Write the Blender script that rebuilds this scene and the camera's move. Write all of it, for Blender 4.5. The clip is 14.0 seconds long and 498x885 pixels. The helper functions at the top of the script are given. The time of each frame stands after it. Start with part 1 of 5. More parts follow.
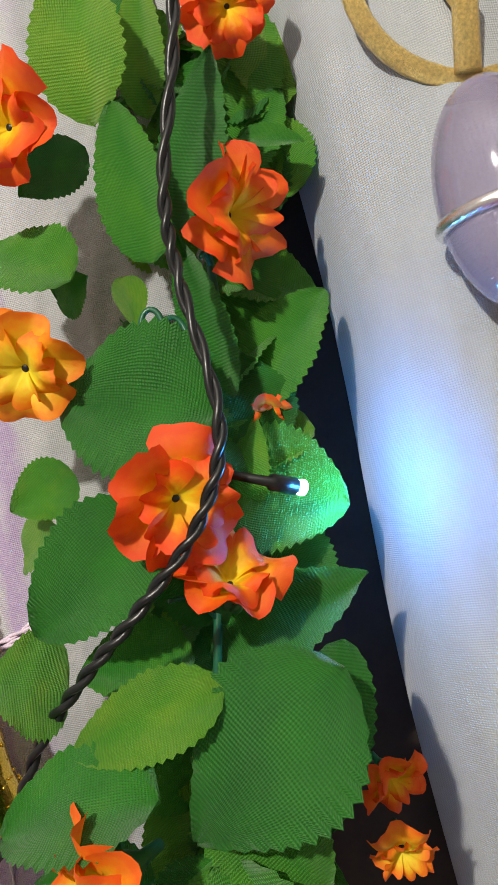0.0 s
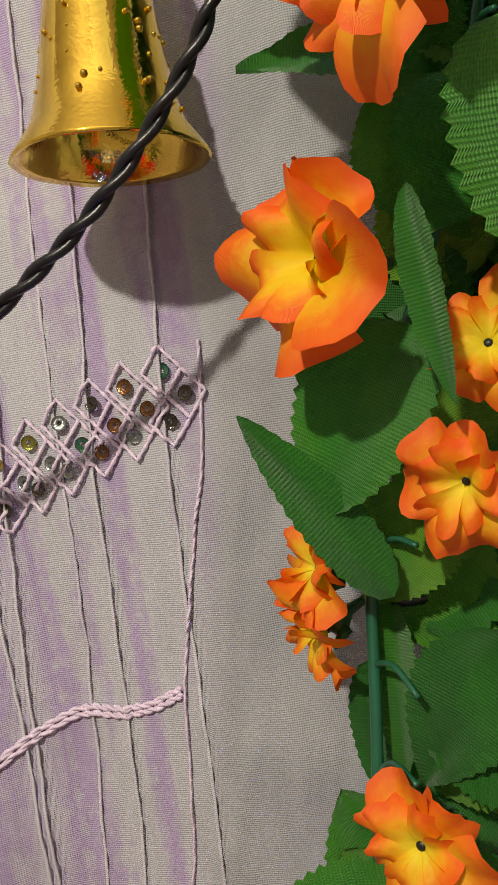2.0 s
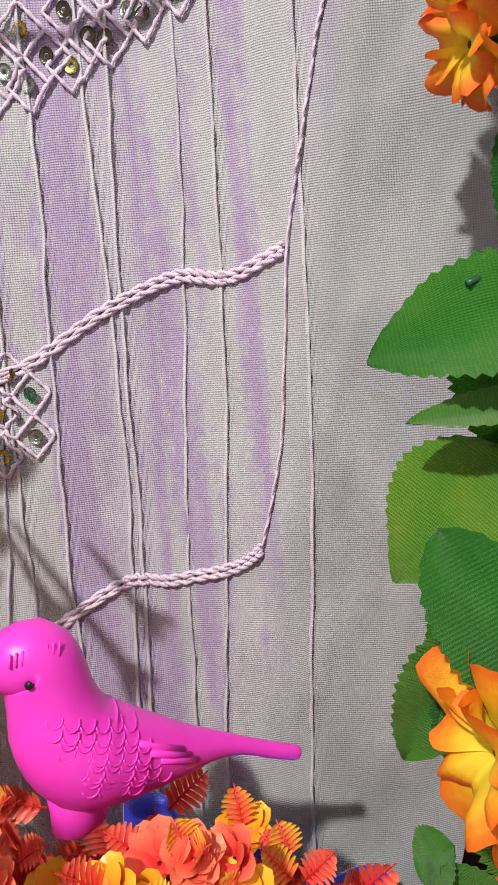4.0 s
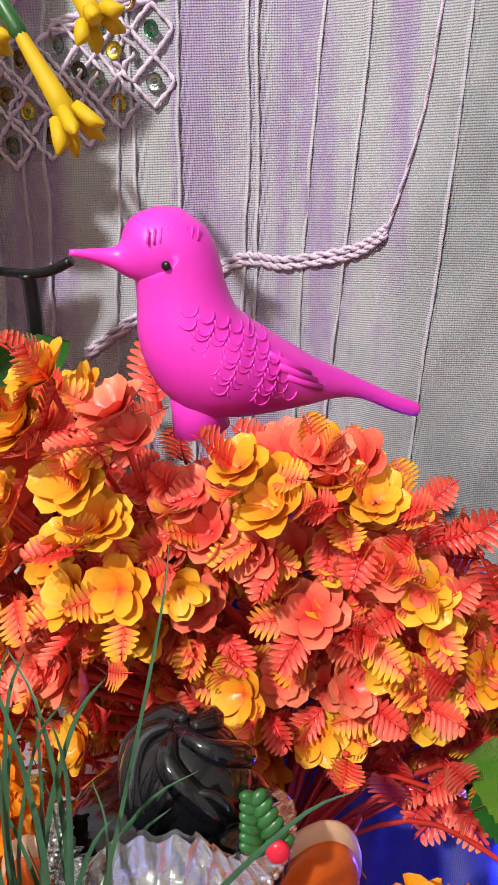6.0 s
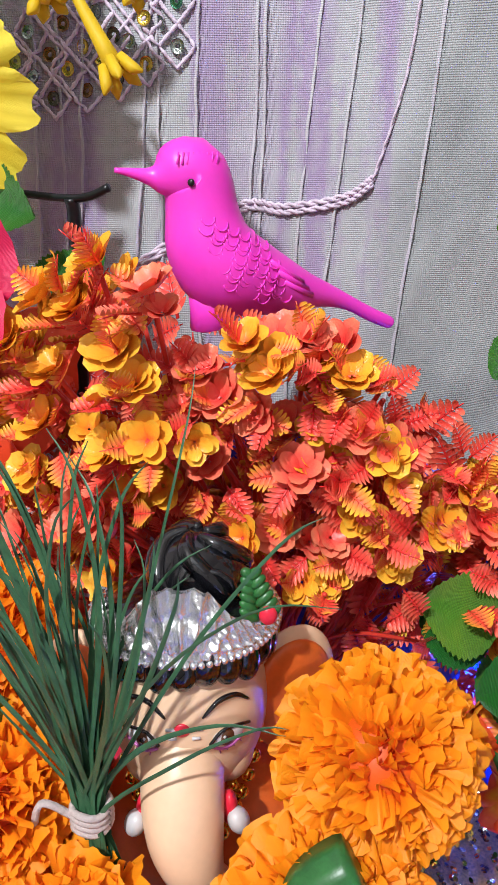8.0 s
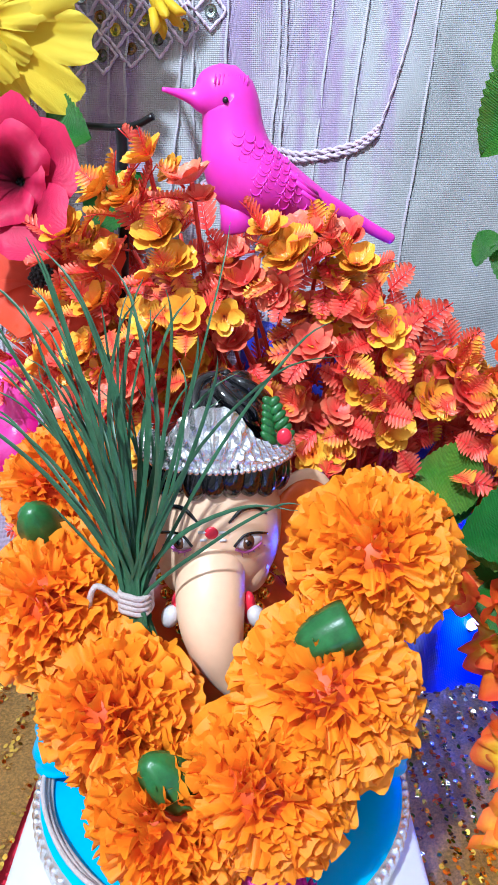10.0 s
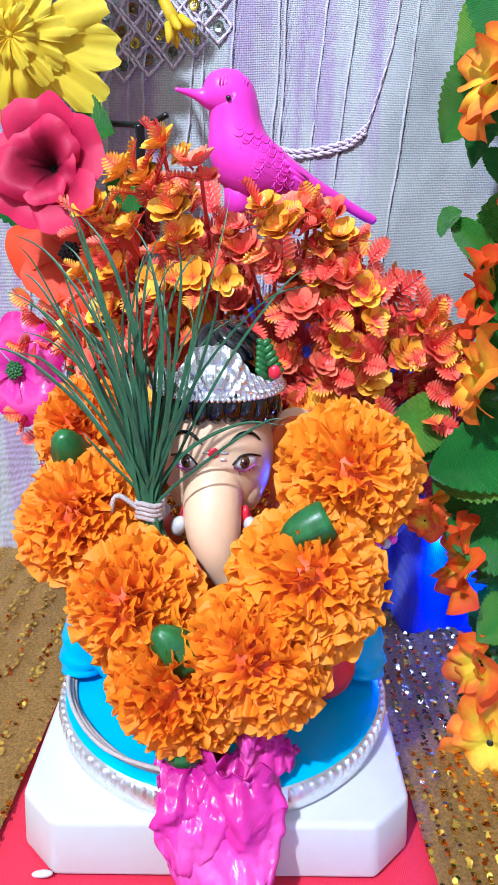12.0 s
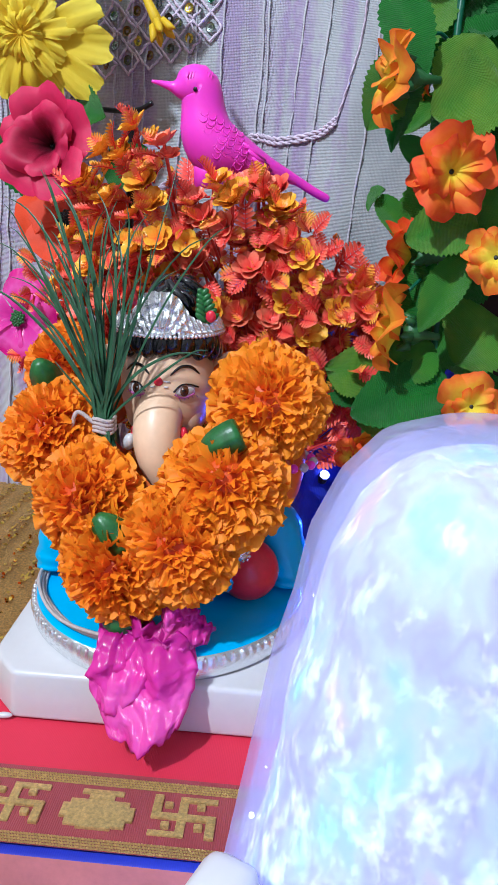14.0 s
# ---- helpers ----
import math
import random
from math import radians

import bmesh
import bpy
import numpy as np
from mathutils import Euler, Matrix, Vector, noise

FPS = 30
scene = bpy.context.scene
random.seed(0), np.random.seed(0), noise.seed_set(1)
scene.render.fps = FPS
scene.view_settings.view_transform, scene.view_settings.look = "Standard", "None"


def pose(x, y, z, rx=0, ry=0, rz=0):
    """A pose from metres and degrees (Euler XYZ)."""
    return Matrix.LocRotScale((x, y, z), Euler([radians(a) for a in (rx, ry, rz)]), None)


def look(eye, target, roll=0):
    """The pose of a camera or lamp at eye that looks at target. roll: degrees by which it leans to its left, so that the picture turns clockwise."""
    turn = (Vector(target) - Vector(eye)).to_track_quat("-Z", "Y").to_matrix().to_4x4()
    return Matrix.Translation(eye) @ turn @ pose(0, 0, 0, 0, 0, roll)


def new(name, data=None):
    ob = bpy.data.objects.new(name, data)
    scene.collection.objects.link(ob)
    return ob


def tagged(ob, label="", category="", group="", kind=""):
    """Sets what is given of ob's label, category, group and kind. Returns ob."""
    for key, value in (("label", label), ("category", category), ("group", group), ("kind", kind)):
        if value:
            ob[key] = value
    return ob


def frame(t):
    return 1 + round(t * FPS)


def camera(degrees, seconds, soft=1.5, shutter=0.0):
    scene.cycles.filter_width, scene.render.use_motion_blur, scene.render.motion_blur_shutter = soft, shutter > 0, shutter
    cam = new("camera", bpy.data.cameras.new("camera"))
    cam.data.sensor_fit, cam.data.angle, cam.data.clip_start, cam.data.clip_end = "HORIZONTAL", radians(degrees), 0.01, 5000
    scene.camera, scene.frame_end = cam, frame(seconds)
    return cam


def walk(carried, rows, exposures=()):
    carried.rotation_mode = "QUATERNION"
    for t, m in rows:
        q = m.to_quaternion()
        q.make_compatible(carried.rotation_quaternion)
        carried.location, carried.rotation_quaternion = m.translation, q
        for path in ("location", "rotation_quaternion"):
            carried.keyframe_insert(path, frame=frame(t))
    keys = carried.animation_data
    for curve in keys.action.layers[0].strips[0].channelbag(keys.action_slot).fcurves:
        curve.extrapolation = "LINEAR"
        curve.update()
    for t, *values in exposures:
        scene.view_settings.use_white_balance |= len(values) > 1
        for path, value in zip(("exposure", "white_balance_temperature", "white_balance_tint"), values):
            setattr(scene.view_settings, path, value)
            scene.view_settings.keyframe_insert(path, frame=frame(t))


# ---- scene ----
cam = camera(37.0, 14.0)
PATH = [
    (0, (0.2045, 0.0699, 0.6147), (-0.0449, 2.0521, 0.7075), -13.65),
    (0.5, (0.1807, 0.0799, 0.5731), (-0.1442, 2.0491, 0.7028), -12.08),
    (1, (0.1542, 0.0989, 0.5350), (-0.2527, 2.0567, 0.5708), -10.95),
    (1.5, (0.1243, 0.1121, 0.4948), (-0.2796, 2.0679, 0.3863), -10.13),
    (2, (0.1084, 0.1225, 0.4452), (-0.3284, 2.0666, 0.2734), -9.30),
    (2.5, (0.0999, 0.1293, 0.4053), (-0.3656, 2.0630, 0.1946), -8.75),
    (3, (0.0842, 0.1227, 0.3685), (-0.3608, 2.0593, 0.1415), -8.13),
    (3.5, (0.0757, 0.1193, 0.3393), (-0.4216, 2.0399, 0.0860), -6.79),
    (4, (0.0730, 0.1215, 0.3157), (-0.5117, 2.0113, 0.0210), -5.55),
    (4.2, (0.0723, 0.1206, 0.3096), (-0.5539, 1.9850, -0.0535), -5.34),
    (6.3, (0.052, 0.11, 0.263), (-0.659, 1.824, -0.483), -1.3),
    (6.5, (0.056, 0.106, 0.261), (-0.651, 1.823, -0.482), -1.1),
    (7, (0.061, 0.092, 0.259), (-0.653, 1.804, -0.488), -1.1),
    (7.5, (0.065, 0.081, 0.258), (-0.634, 1.8, -0.488), -0.5),
    (8, (0.069, 0.068, 0.255), (-0.631, 1.784, -0.496), -0.0),
    (8.2, (0.071, 0.062, 0.257), (-0.636, 1.773, -0.5), 0.1),
    (10.3, (0.09, 0.014, 0.219), (-0.651, 1.741, -0.467), 0.8),
    (10.5, (0.093, 0.01, 0.215), (-0.66, 1.734, -0.463), 0.6),
    (11, (0.097, -0.003, 0.21), (-0.653, 1.729, -0.45), 0.6),
    (11.5, (0.103, -0.015, 0.211), (-0.646, 1.718, -0.447), 0.8),
    (12, (0.109, -0.021, 0.214), (-0.659, 1.708, -0.436), 0.7),
    (12.5, (0.124, -0.027, 0.211), (-0.666, 1.692, -0.438), 1.6),
    (13, (0.144, -0.034, 0.21), (-0.687, 1.665, -0.44), 2.3),
    (13.5, (0.158, -0.042, 0.216), (-0.708, 1.634, -0.448), 2.3),
    (14, (0.173, -0.052, 0.208), (-0.714, 1.613, -0.455), 2.2),
]
walk(cam, [(t, look(eye, target, roll)) for t, eye, target, roll in PATH],
     [(0, -0.36, 6800, 7), (0.6, -0.62, 6900, 9), (1.5, -0.64, 7400, 9), (2.5, -0.33, 6900, 8), (4.2, 0.02, 6400, 10), (8.2, 0.15, 5700, 6), (10.3, 0.47, 4950, 2), (12.5, 0.42, 4950, 2), (13.3, 0.28, 4950, 2), (14, -0.05, 5100, 3)])

# ---- world and lights ----
world = bpy.data.worlds.new("room_dusk")
scene.world = world
world.use_nodes = True
world.node_tree.nodes["Background"].inputs[0].default_value = (0.70, 0.66, 0.68, 1)
world.node_tree.nodes["Background"].inputs[1].default_value = 0.05


def lamp(name, kind, power, colour, matrix, size=0.1):
    data = bpy.data.lights.new(name, kind)
    data.energy, data.color = power, colour
    if kind == "AREA":
        data.size = size
    else:
        data.shadow_soft_size = size
    ob = new(name, data)
    ob.matrix_world = matrix
    return ob


lamp("wall_bulb", "POINT", 82.0, (1.0, 0.95, 0.88), pose(-0.07, -0.72, 1.20), 0.024)
# unseen area lamp added as soft fill for the shadows
lamp("soft_fill", "AREA", 1.0, (0.86, 0.92, 1.0), look((0.5, -0.7, 1.5), (0.05, 0.25, 0.2)), 0.7)
lamp("led_glow_upper", "POINT", 0.26, (0.03, 0.32, 1.0), pose(0.203, 0.322, 0.600), 0.004)
lamp("led_glow_lower", "POINT", 0.34, (0.07, 0.12, 1.0), pose(0.075, 0.315, 0.05), 0.006)
lamp("dome_glow", "POINT", 0.10, (0.75, 0.85, 1.0), pose(0.156, 0.061, 0.06), 0.01)


# ---- materials ----
def nodes_of(name):
    m = bpy.data.materials.new(name)
    m.use_nodes = True
    return m, m.node_tree, m.node_tree.nodes["Principled BSDF"]


def link(tree, a, b):
    tree.links.new(a, b)


def ramp(tree, stops):
    r = tree.nodes.new("ShaderNodeValToRGB")
    e = r.color_ramp.elements
    while len(e) < len(stops):
        e.new(0.5)
    for el, (p, c) in zip(e, stops):
        el.position, el.color = p, (*c, 1)
    return r


def coords(tree, scale=(1, 1, 1), kind="Object"):
    c = tree.nodes.new("ShaderNodeTexCoord")
    m = tree.nodes.new("ShaderNodeMapping")
    m.inputs["Scale"].default_value = scale
    link(tree, c.outputs[kind], m.inputs["Vector"])
    return m.outputs[0]


def noise_tex(tree, vec, scale, detail=3.0, rough=0.55):
    n = tree.nodes.new("ShaderNodeTexNoise")
    n.inputs["Scale"].default_value, n.inputs["Detail"].default_value, n.inputs["Roughness"].default_value = scale, detail, rough
    link(tree, vec, n.inputs["Vector"])
    return n.outputs["Fac"]


def wave_tex(tree, vec, scale, direction):
    w = tree.nodes.new("ShaderNodeTexWave")
    w.bands_direction = direction
    w.inputs["Scale"].default_value = scale
    w.inputs["Distortion"].default_value = 0.6
    link(tree, vec, w.inputs["Vector"])
    return w.outputs["Fac"]


def bump(tree, bsdf, height, strength, distance=0.001):
    b = tree.nodes.new("ShaderNodeBump")
    b.inputs["Strength"].default_value, b.inputs["Distance"].default_value = strength, distance
    link(tree, height, b.inputs["Height"])
    link(tree, b.outputs[0], bsdf.inputs["Normal"])


def add(tree, a, b, op="ADD"):
    m = tree.nodes.new("ShaderNodeMath")
    m.operation = op
    for socket, v in zip(m.inputs, (a, b)):
        if isinstance(v, (int, float)):
            socket.default_value = v
        else:
            link(tree, v, socket)
    return m.outputs[0]


def mix(tree, fac, a, b, kind="MIX"):
    m = tree.nodes.new("ShaderNodeMix")
    m.data_type, m.blend_type = "RGBA", kind
    for socket, v in ((m.inputs[0], fac), (m.inputs[6], a), (m.inputs[7], b)):
        if isinstance(v, (int, float)):
            socket.default_value = v
        elif isinstance(v, tuple):
            socket.default_value = (*v, 1)
        else:
            link(tree, v, socket)
    return m.outputs[2]


def plain(name, colour, rough=0.5, metal=0.0, vary=0.18, scale=60, relief=0.15, sub=0.0, coat=0.0):
    """A surface with mottled colour and fine relief."""
    m, t, b = nodes_of(name)
    v = coords(t)
    n = noise_tex(t, v, scale)
    n2 = noise_tex(t, v, scale * 9, 2)
    lo = tuple(c * (1 - vary) for c in colour)
    hi = tuple(min(1, c * (1 + vary)) for c in colour)
    r = ramp(t, [(0.3, lo), (0.7, hi)])
    link(t, add(t, add(t, n, 0.75, "MULTIPLY"), add(t, n2, 0.25, "MULTIPLY")), r.inputs[0])
    link(t, r.outputs[0], b.inputs["Base Color"])
    b.inputs["Roughness"].default_value, b.inputs["Metallic"].default_value = rough, metal
    b.inputs["Coat Weight"].default_value = coat
    if sub:
        b.inputs["Subsurface Weight"].default_value = sub
        b.inputs["Subsurface Radius"].default_value = (0.004, 0.002, 0.001)
    bump(t, b, n2, relief, 0.0004)
    return m


def fabric(name, stops, weave=1400, relief=0.5, rough=0.75, streak=(26, 26, 1.5), sheen=0.3):
    """Woven cloth: colour from stops over long streaks, fine warp and weft relief."""
    m, t, b = nodes_of(name)
    n = noise_tex(t, coords(t, streak), 1.0, 4)
    n2 = noise_tex(t, coords(t, (160, 160, 160)), 1.0, 3)
    r = ramp(t, stops)
    link(t, add(t, add(t, n, 0.85, "MULTIPLY"), add(t, n2, 0.15, "MULTIPLY")), r.inputs[0])
    v = coords(t)
    wv = add(t, wave_tex(t, v, weave / 6.28, "X"), wave_tex(t, v, weave / 6.28, "Z"))
    fine = mix(t, 1.0, r.outputs[0], ramp_of(t, wv), "MULTIPLY")
    link(t, fine, b.inputs["Base Color"])
    b.inputs["Roughness"].default_value = rough
    b.inputs["Sheen Weight"].default_value = sheen
    bump(t, b, wv, relief, 0.0003)
    return m


def ramp_of(tree, value, lo=0.87, hi=1.0):
    r = ramp(tree, [(0.2, (lo, lo, lo)), (1.0, (hi, hi, hi))])
    link(tree, add(tree, value, 0.5, "MULTIPLY"), r.inputs[0])
    return r.outputs[0]


def leaf_material():
    """Dyed polyester leaf with a visible weave; tone differs from leaf to leaf."""
    m, t, b = nodes_of("fabric_leaf")
    info = t.nodes.new("ShaderNodeObjectInfo")
    r = ramp(t, [(0.1, (0.010, 0.12, 0.012)), (0.40, (0.028, 0.25, 0.014)), (0.62, (0.085, 0.34, 0.016)), (0.92, (0.28, 0.46, 0.03))])
    v = coords(t, (1, 1, 1), "UV")
    n = noise_tex(t, v, 2.2, 2)
    link(t, add(t, add(t, info.outputs["Random"], 0.55, "MULTIPLY"), add(t, n, 0.45, "MULTIPLY")), r.inputs[0])
    wv = add(t, wave_tex(t, v, 17, "X"), wave_tex(t, v, 17, "Y"))
    link(t, mix(t, 1.0, r.outputs[0], ramp_of(t, wv, 0.68), "MULTIPLY"), b.inputs["Base Color"])
    b.inputs["Roughness"].default_value = 0.5
    b.inputs["Sheen Weight"].default_value = 0.15
    bump(t, b, wv, 0.6, 0.0004)
    return m


def petal_material(name, stops, rough=0.6, weave=40.0):
    """Cloth petals: colour runs from the heart (0) to the rim (1) along the first texture axis."""
    m, t, b = nodes_of(name)
    info = t.nodes.new("ShaderNodeObjectInfo")
    v = coords(t, (1, 1, 1), "UV")
    sep = t.nodes.new("ShaderNodeSeparateXYZ")
    link(t, v, sep.inputs[0])
    n = noise_tex(t, v, 5.0, 3)
    r = ramp(t, stops)
    value = add(t, sep.outputs["X"], add(t, add(t, n, -0.5), 0.45, "MULTIPLY"))
    link(t, add(t, value, add(t, add(t, info.outputs["Random"], -0.5), 0.25, "MULTIPLY")), r.inputs[0])
    link(t, r.outputs[0], b.inputs["Base Color"])
    b.inputs["Roughness"].default_value = rough
    bump(t, b, wave_tex(t, v, weave, "Y"), 0.25, 0.0003)
    return m


def let_through(m, share):
    """Thin cloth that lets some light through."""
    t = m.node_tree
    b = t.nodes["Principled BSDF"]
    tr = t.nodes.new("ShaderNodeBsdfTranslucent")
    mx = t.nodes.new("ShaderNodeMixShader")
    mx.inputs[0].default_value = share
    link(t, b.inputs["Base Color"].links[0].from_socket, tr.inputs[0])
    link(t, b.outputs[0], mx.inputs[1])
    link(t, tr.outputs[0], mx.inputs[2])
    link(t, mx.outputs[0], t.nodes["Material Output"].inputs[0])
    return m


def glow(name, colour, strength):
    m, t, b = nodes_of(name)
    b.inputs["Base Color"].default_value = (*colour, 1)
    b.inputs["Emission Color"].default_value = (*colour, 1)
    b.inputs["Emission Strength"].default_value = strength
    return m


CURTAIN = fabric("lilac_grey_voile", [(0.30, (0.47, 0.485, 0.51)), (0.48, (0.54, 0.545, 0.58)), (0.56, (0.44, 0.34, 0.55)), (0.64, (0.53, 0.50, 0.59)), (0.8, (0.58, 0.585, 0.605))], 2600, 0.6, 0.75, (36, 36, 2.4))


def plain_panel(m):
    """Beyond the sewn edge the cloth is a plain undyed grey panel."""
    t = m.node_tree
    b = t.nodes["Principled BSDF"]
    sep = t.nodes.new("ShaderNodeSeparateXYZ")
    link(t, coords(t), sep.inputs[0])
    side = add(t, sep.outputs["X"], add(t, add(t, sep.outputs["Z"], -0.28), -0.17, "MULTIPLY"))
    fac = ramp(t, [(0.0, (0, 0, 0)), (1.0, (1, 1, 1))])
    link(t, add(t, add(t, side, -0.008), 60.0, "MULTIPLY"), fac.inputs[0])
    mottle = ramp(t, [(0.35, (0.38, 0.395, 0.415)), (0.65, (0.46, 0.47, 0.485))])
    link(t, noise_tex(t, coords(t, (40, 40, 40)), 1.0, 4), mottle.inputs[0])
    old = b.inputs["Base Color"].links[0].from_socket
    w = add(t, wave_tex(t, coords(t), 2600 / 6.28, "X"), wave_tex(t, coords(t), 2600 / 6.28, "Z"))
    link(t, mix(t, fac.outputs[0], old, mix(t, 1.0, mottle.outputs[0], ramp_of(t, w, 0.8), "MULTIPLY")), b.inputs["Base Color"])


plain_panel(CURTAIN)
ROLLED = fabric("white_linen", [(0.3, (0.36, 0.39, 0.42)), (0.7, (0.47, 0.50, 0.53))], 2400, 0.5)
LILAC_THREAD = plain("lilac_thread", (0.74, 0.62, 0.76), 0.6, 0, 0.2, 400, 0.6)
LEAF = leaf_material()
ORANGE = petal_material("orange_cloth_petal", [(0.20, (0.93, 0.68, 0.02)), (0.46, (0.94, 0.44, 0.012)), (0.68, (0.91, 0.18, 0.006)), (1.0, (0.86, 0.075, 0.006))])
AMBER = petal_material("amber_cloth_petal", [(0.25, (0.94, 0.76, 0.04)), (0.52, (0.95, 0.52, 0.02)), (0.78, (0.94, 0.27, 0.01)), (1.0, (0.90, 0.14, 0.01))])
CALYX = plain("green_plastic", (0.03, 0.12, 0.03), 0.4)
BLACK_RUBBER = plain("black_cable", (0.008, 0.009, 0.010), 0.32, 0, 0.3, 200)
GREEN_WIRE = plain("green_wire", (0.01, 0.10, 0.05), 0.35)
GOLD = plain("gold_foil", (0.92, 0.60, 0.09), 0.08, 1.0, 0.15, 90, 0.22)
GOLD_THREAD = plain("gold_thread", (0.80, 0.56, 0.20), 0.30, 0.75, 0.35, 900, 1.0)
SILVER = plain("silver_paint", (0.86, 0.88, 0.90), 0.17, 0.95, 0.12, 300, 0.4)
RED_WOOL = plain("red_wool", (0.55, 0.01, 0.01), 0.9, 0, 0.4, 700, 1.0)
PINK_PLASTIC = plain("pink_plastic", (0.90, 0.05, 0.62), 0.36, 0, 0.06, 90, 0.1, 0.15)
BLACK_GLOSS = plain("black_gloss_paint", (0.006, 0.006, 0.008), 0.12, 0, 0.2, 90, 0.05, 0, 0.6)
SKIN = plain("flesh_paint", (0.80, 0.54, 0.35), 0.38, 0, 0.08, 60, 0.05)
WHITE = plain("white_laminate", (0.60, 0.58, 0.59), 0.3, 0, 0.05, 30, 0.05)
SKY_BLUE = plain("sky_blue_paint", (0.03, 0.42, 0.78), 0.32, 0, 0.08, 60, 0.05)
RED_PAINT = plain("red_paint", (0.70, 0.02, 0.05), 0.3)
BODY_ORANGE = plain("orange_paint", (0.75, 0.14, 0.02), 0.35)
MARIGOLD = petal_material("marigold_petal", [(0.0, (0.72, 0.09, 0.0)), (0.35, (0.93, 0.19, 0.0)), (0.65, (0.97, 0.28, 0.0)), (1.0, (0.98, 0.35, 0.0))], 0.5, 25.0)
STEM = plain("fresh_green", (0.03, 0.13, 0.03), 0.35, 0, 0.4, 150)
GRASS = plain("dark_grass", (0.035, 0.10, 0.045), 0.42, 0, 0.4, 120)
THREAD = plain("white_cotton", (0.62, 0.52, 0.50), 0.85, 0, 0.15, 900, 0.8)
YELLOW_PLASTIC = petal_material("yellow_plastic_petal", [(0.0, (0.88, 0.17, 0.02)), (0.3, (0.93, 0.34, 0.02)), (0.7, (0.95, 0.47, 0.03)), (1.0, (0.95, 0.56, 0.05))], 0.26)
CORAL_PLASTIC = petal_material("coral_plastic_petal", [(0.0, (0.72, 0.03, 0.03)), (0.5, (0.90, 0.13, 0.09)), (1.0, (0.92, 0.28, 0.15))], 0.28)
SPRIG = petal_material("orange_plastic_frond", [(0.0, (0.78, 0.05, 0.03)), (0.35, (0.90, 0.17, 0.06)), (0.62, (0.93, 0.36, 0.05)), (0.9, (0.95, 0.58, 0.04))], 0.35)
CORAL_SPRIG = petal_material("coral_plastic_frond", [(0.0, (0.66, 0.02, 0.02)), (0.4, (0.85, 0.08, 0.055)), (0.75, (0.91, 0.18, 0.11)), (1.0, (0.92, 0.28, 0.16))], 0.30)
RED_STEM = plain("red_plastic_stem", (0.70, 0.05, 0.03), 0.35)
ROSE = petal_material("crimson_cloth_petal", [(0.1, (0.03, 0.0, 0.004)), (0.5, (0.34, 0.004, 0.04)), (1.0, (0.70, 0.010, 0.10))], 0.5)
VERMILION = petal_material("vermilion_cloth_petal", [(0.0, (0.55, 0.02, 0.0)), (1.0, (0.85, 0.07, 0.01))], 0.5)
YELLOW_CLOTH = petal_material("yellow_cloth_petal", [(0.0, (0.82, 0.56, 0.005)), (0.5, (0.86, 0.64, 0.01)), (1.0, (0.90, 0.75, 0.05))], 0.6)
MAGENTA = petal_material("magenta_rose_petal", [(0.0, (0.60, 0.01, 0.30)), (0.45, (0.88, 0.05, 0.46)), (0.7, (0.92, 0.12, 0.55)), (1.0, (0.80, 0.01, 0.32))], 0.20)
RED_CLOTH = fabric("red_velvet", [(0.3, (0.62, 0.006, 0.04)), (0.7, (0.72, 0.012, 0.06))], 3000, 0.2, 0.7, (8, 8, 8), 0.2)
MAROON = fabric("maroon_brocade", [(0.3, (0.28, 0.03, 0.04)), (0.7, (0.36, 0.05, 0.06))], 2600, 0.6, 0.6, (30, 30, 30))
BLUE_CLOTH = fabric("blue_satin", [(0.3, (0.02, 0.025, 0.42)), (0.7, (0.04, 0.06, 0.65))], 2600, 0.2, 0.35, (10, 10, 10))
NET = plain("gold_net", (0.60, 0.36, 0.10), 0.36, 0.60, 0.5, 900, 1.6)
# near-black brown standing for the shade behind the garland
DARK = plain("dark_backing_brown", (0.035, 0.020, 0.014), 0.7, 0, 0.4, 40)
PLASTER = plain("cream_plaster", (0.46, 0.42, 0.40), 0.9, 0, 0.05, 3)


for cloth_like, share in ((LEAF, 0.30), (ORANGE, 0.30), (AMBER, 0.30), (MARIGOLD, 0.25), (ROSE, 0.2), (YELLOW_CLOTH, 0.25), (VERMILION, 0.25), (MAGENTA, 0.30)):
    let_through(cloth_like, share)


# ---- geometry helpers ----
def mesh(bm, name, materials, smooth=True):
    me = bpy.data.meshes.new(name)
    bm.normal_update()
    bm.to_mesh(me)
    bm.free()
    for m in materials if isinstance(materials, (list, tuple)) else [materials]:
        me.materials.append(m)
    if smooth:
        me.polygons.foreach_set("use_smooth", [True] * len(me.polygons))
    return me


def part(name, bm, material, parent=None, label="", smooth=True):
    ob = new(name, mesh(bm, name, material, smooth))
    if parent is not None:
        ob.parent = parent
    return tagged(ob, label)


def piece(name, me, parent, matrix, label=""):
    ob = new(name, me)
    ob.parent = parent
    ob.matrix_basis = matrix
    return tagged(ob, label)


def thing(name, label, category, at=(0, 0, 0), group=""):
    ob = new(name)
    ob.location = at
    ob.empty_display_size = 0.01
    return tagged(ob, label, category, group)


def axes(origin, y, n, sx=1.0, sy=1.0, sz=1.0):
    """Matrix whose y runs along y and whose z leans to n."""
    y = Vector(y).normalized()
    x = y.cross(Vector(n)).normalized()
    z = x.cross(y)
    m = Matrix((x * sx, y * sy, z * sz)).transposed().to_4x4()
    m.translation = Vector(origin)
    return m


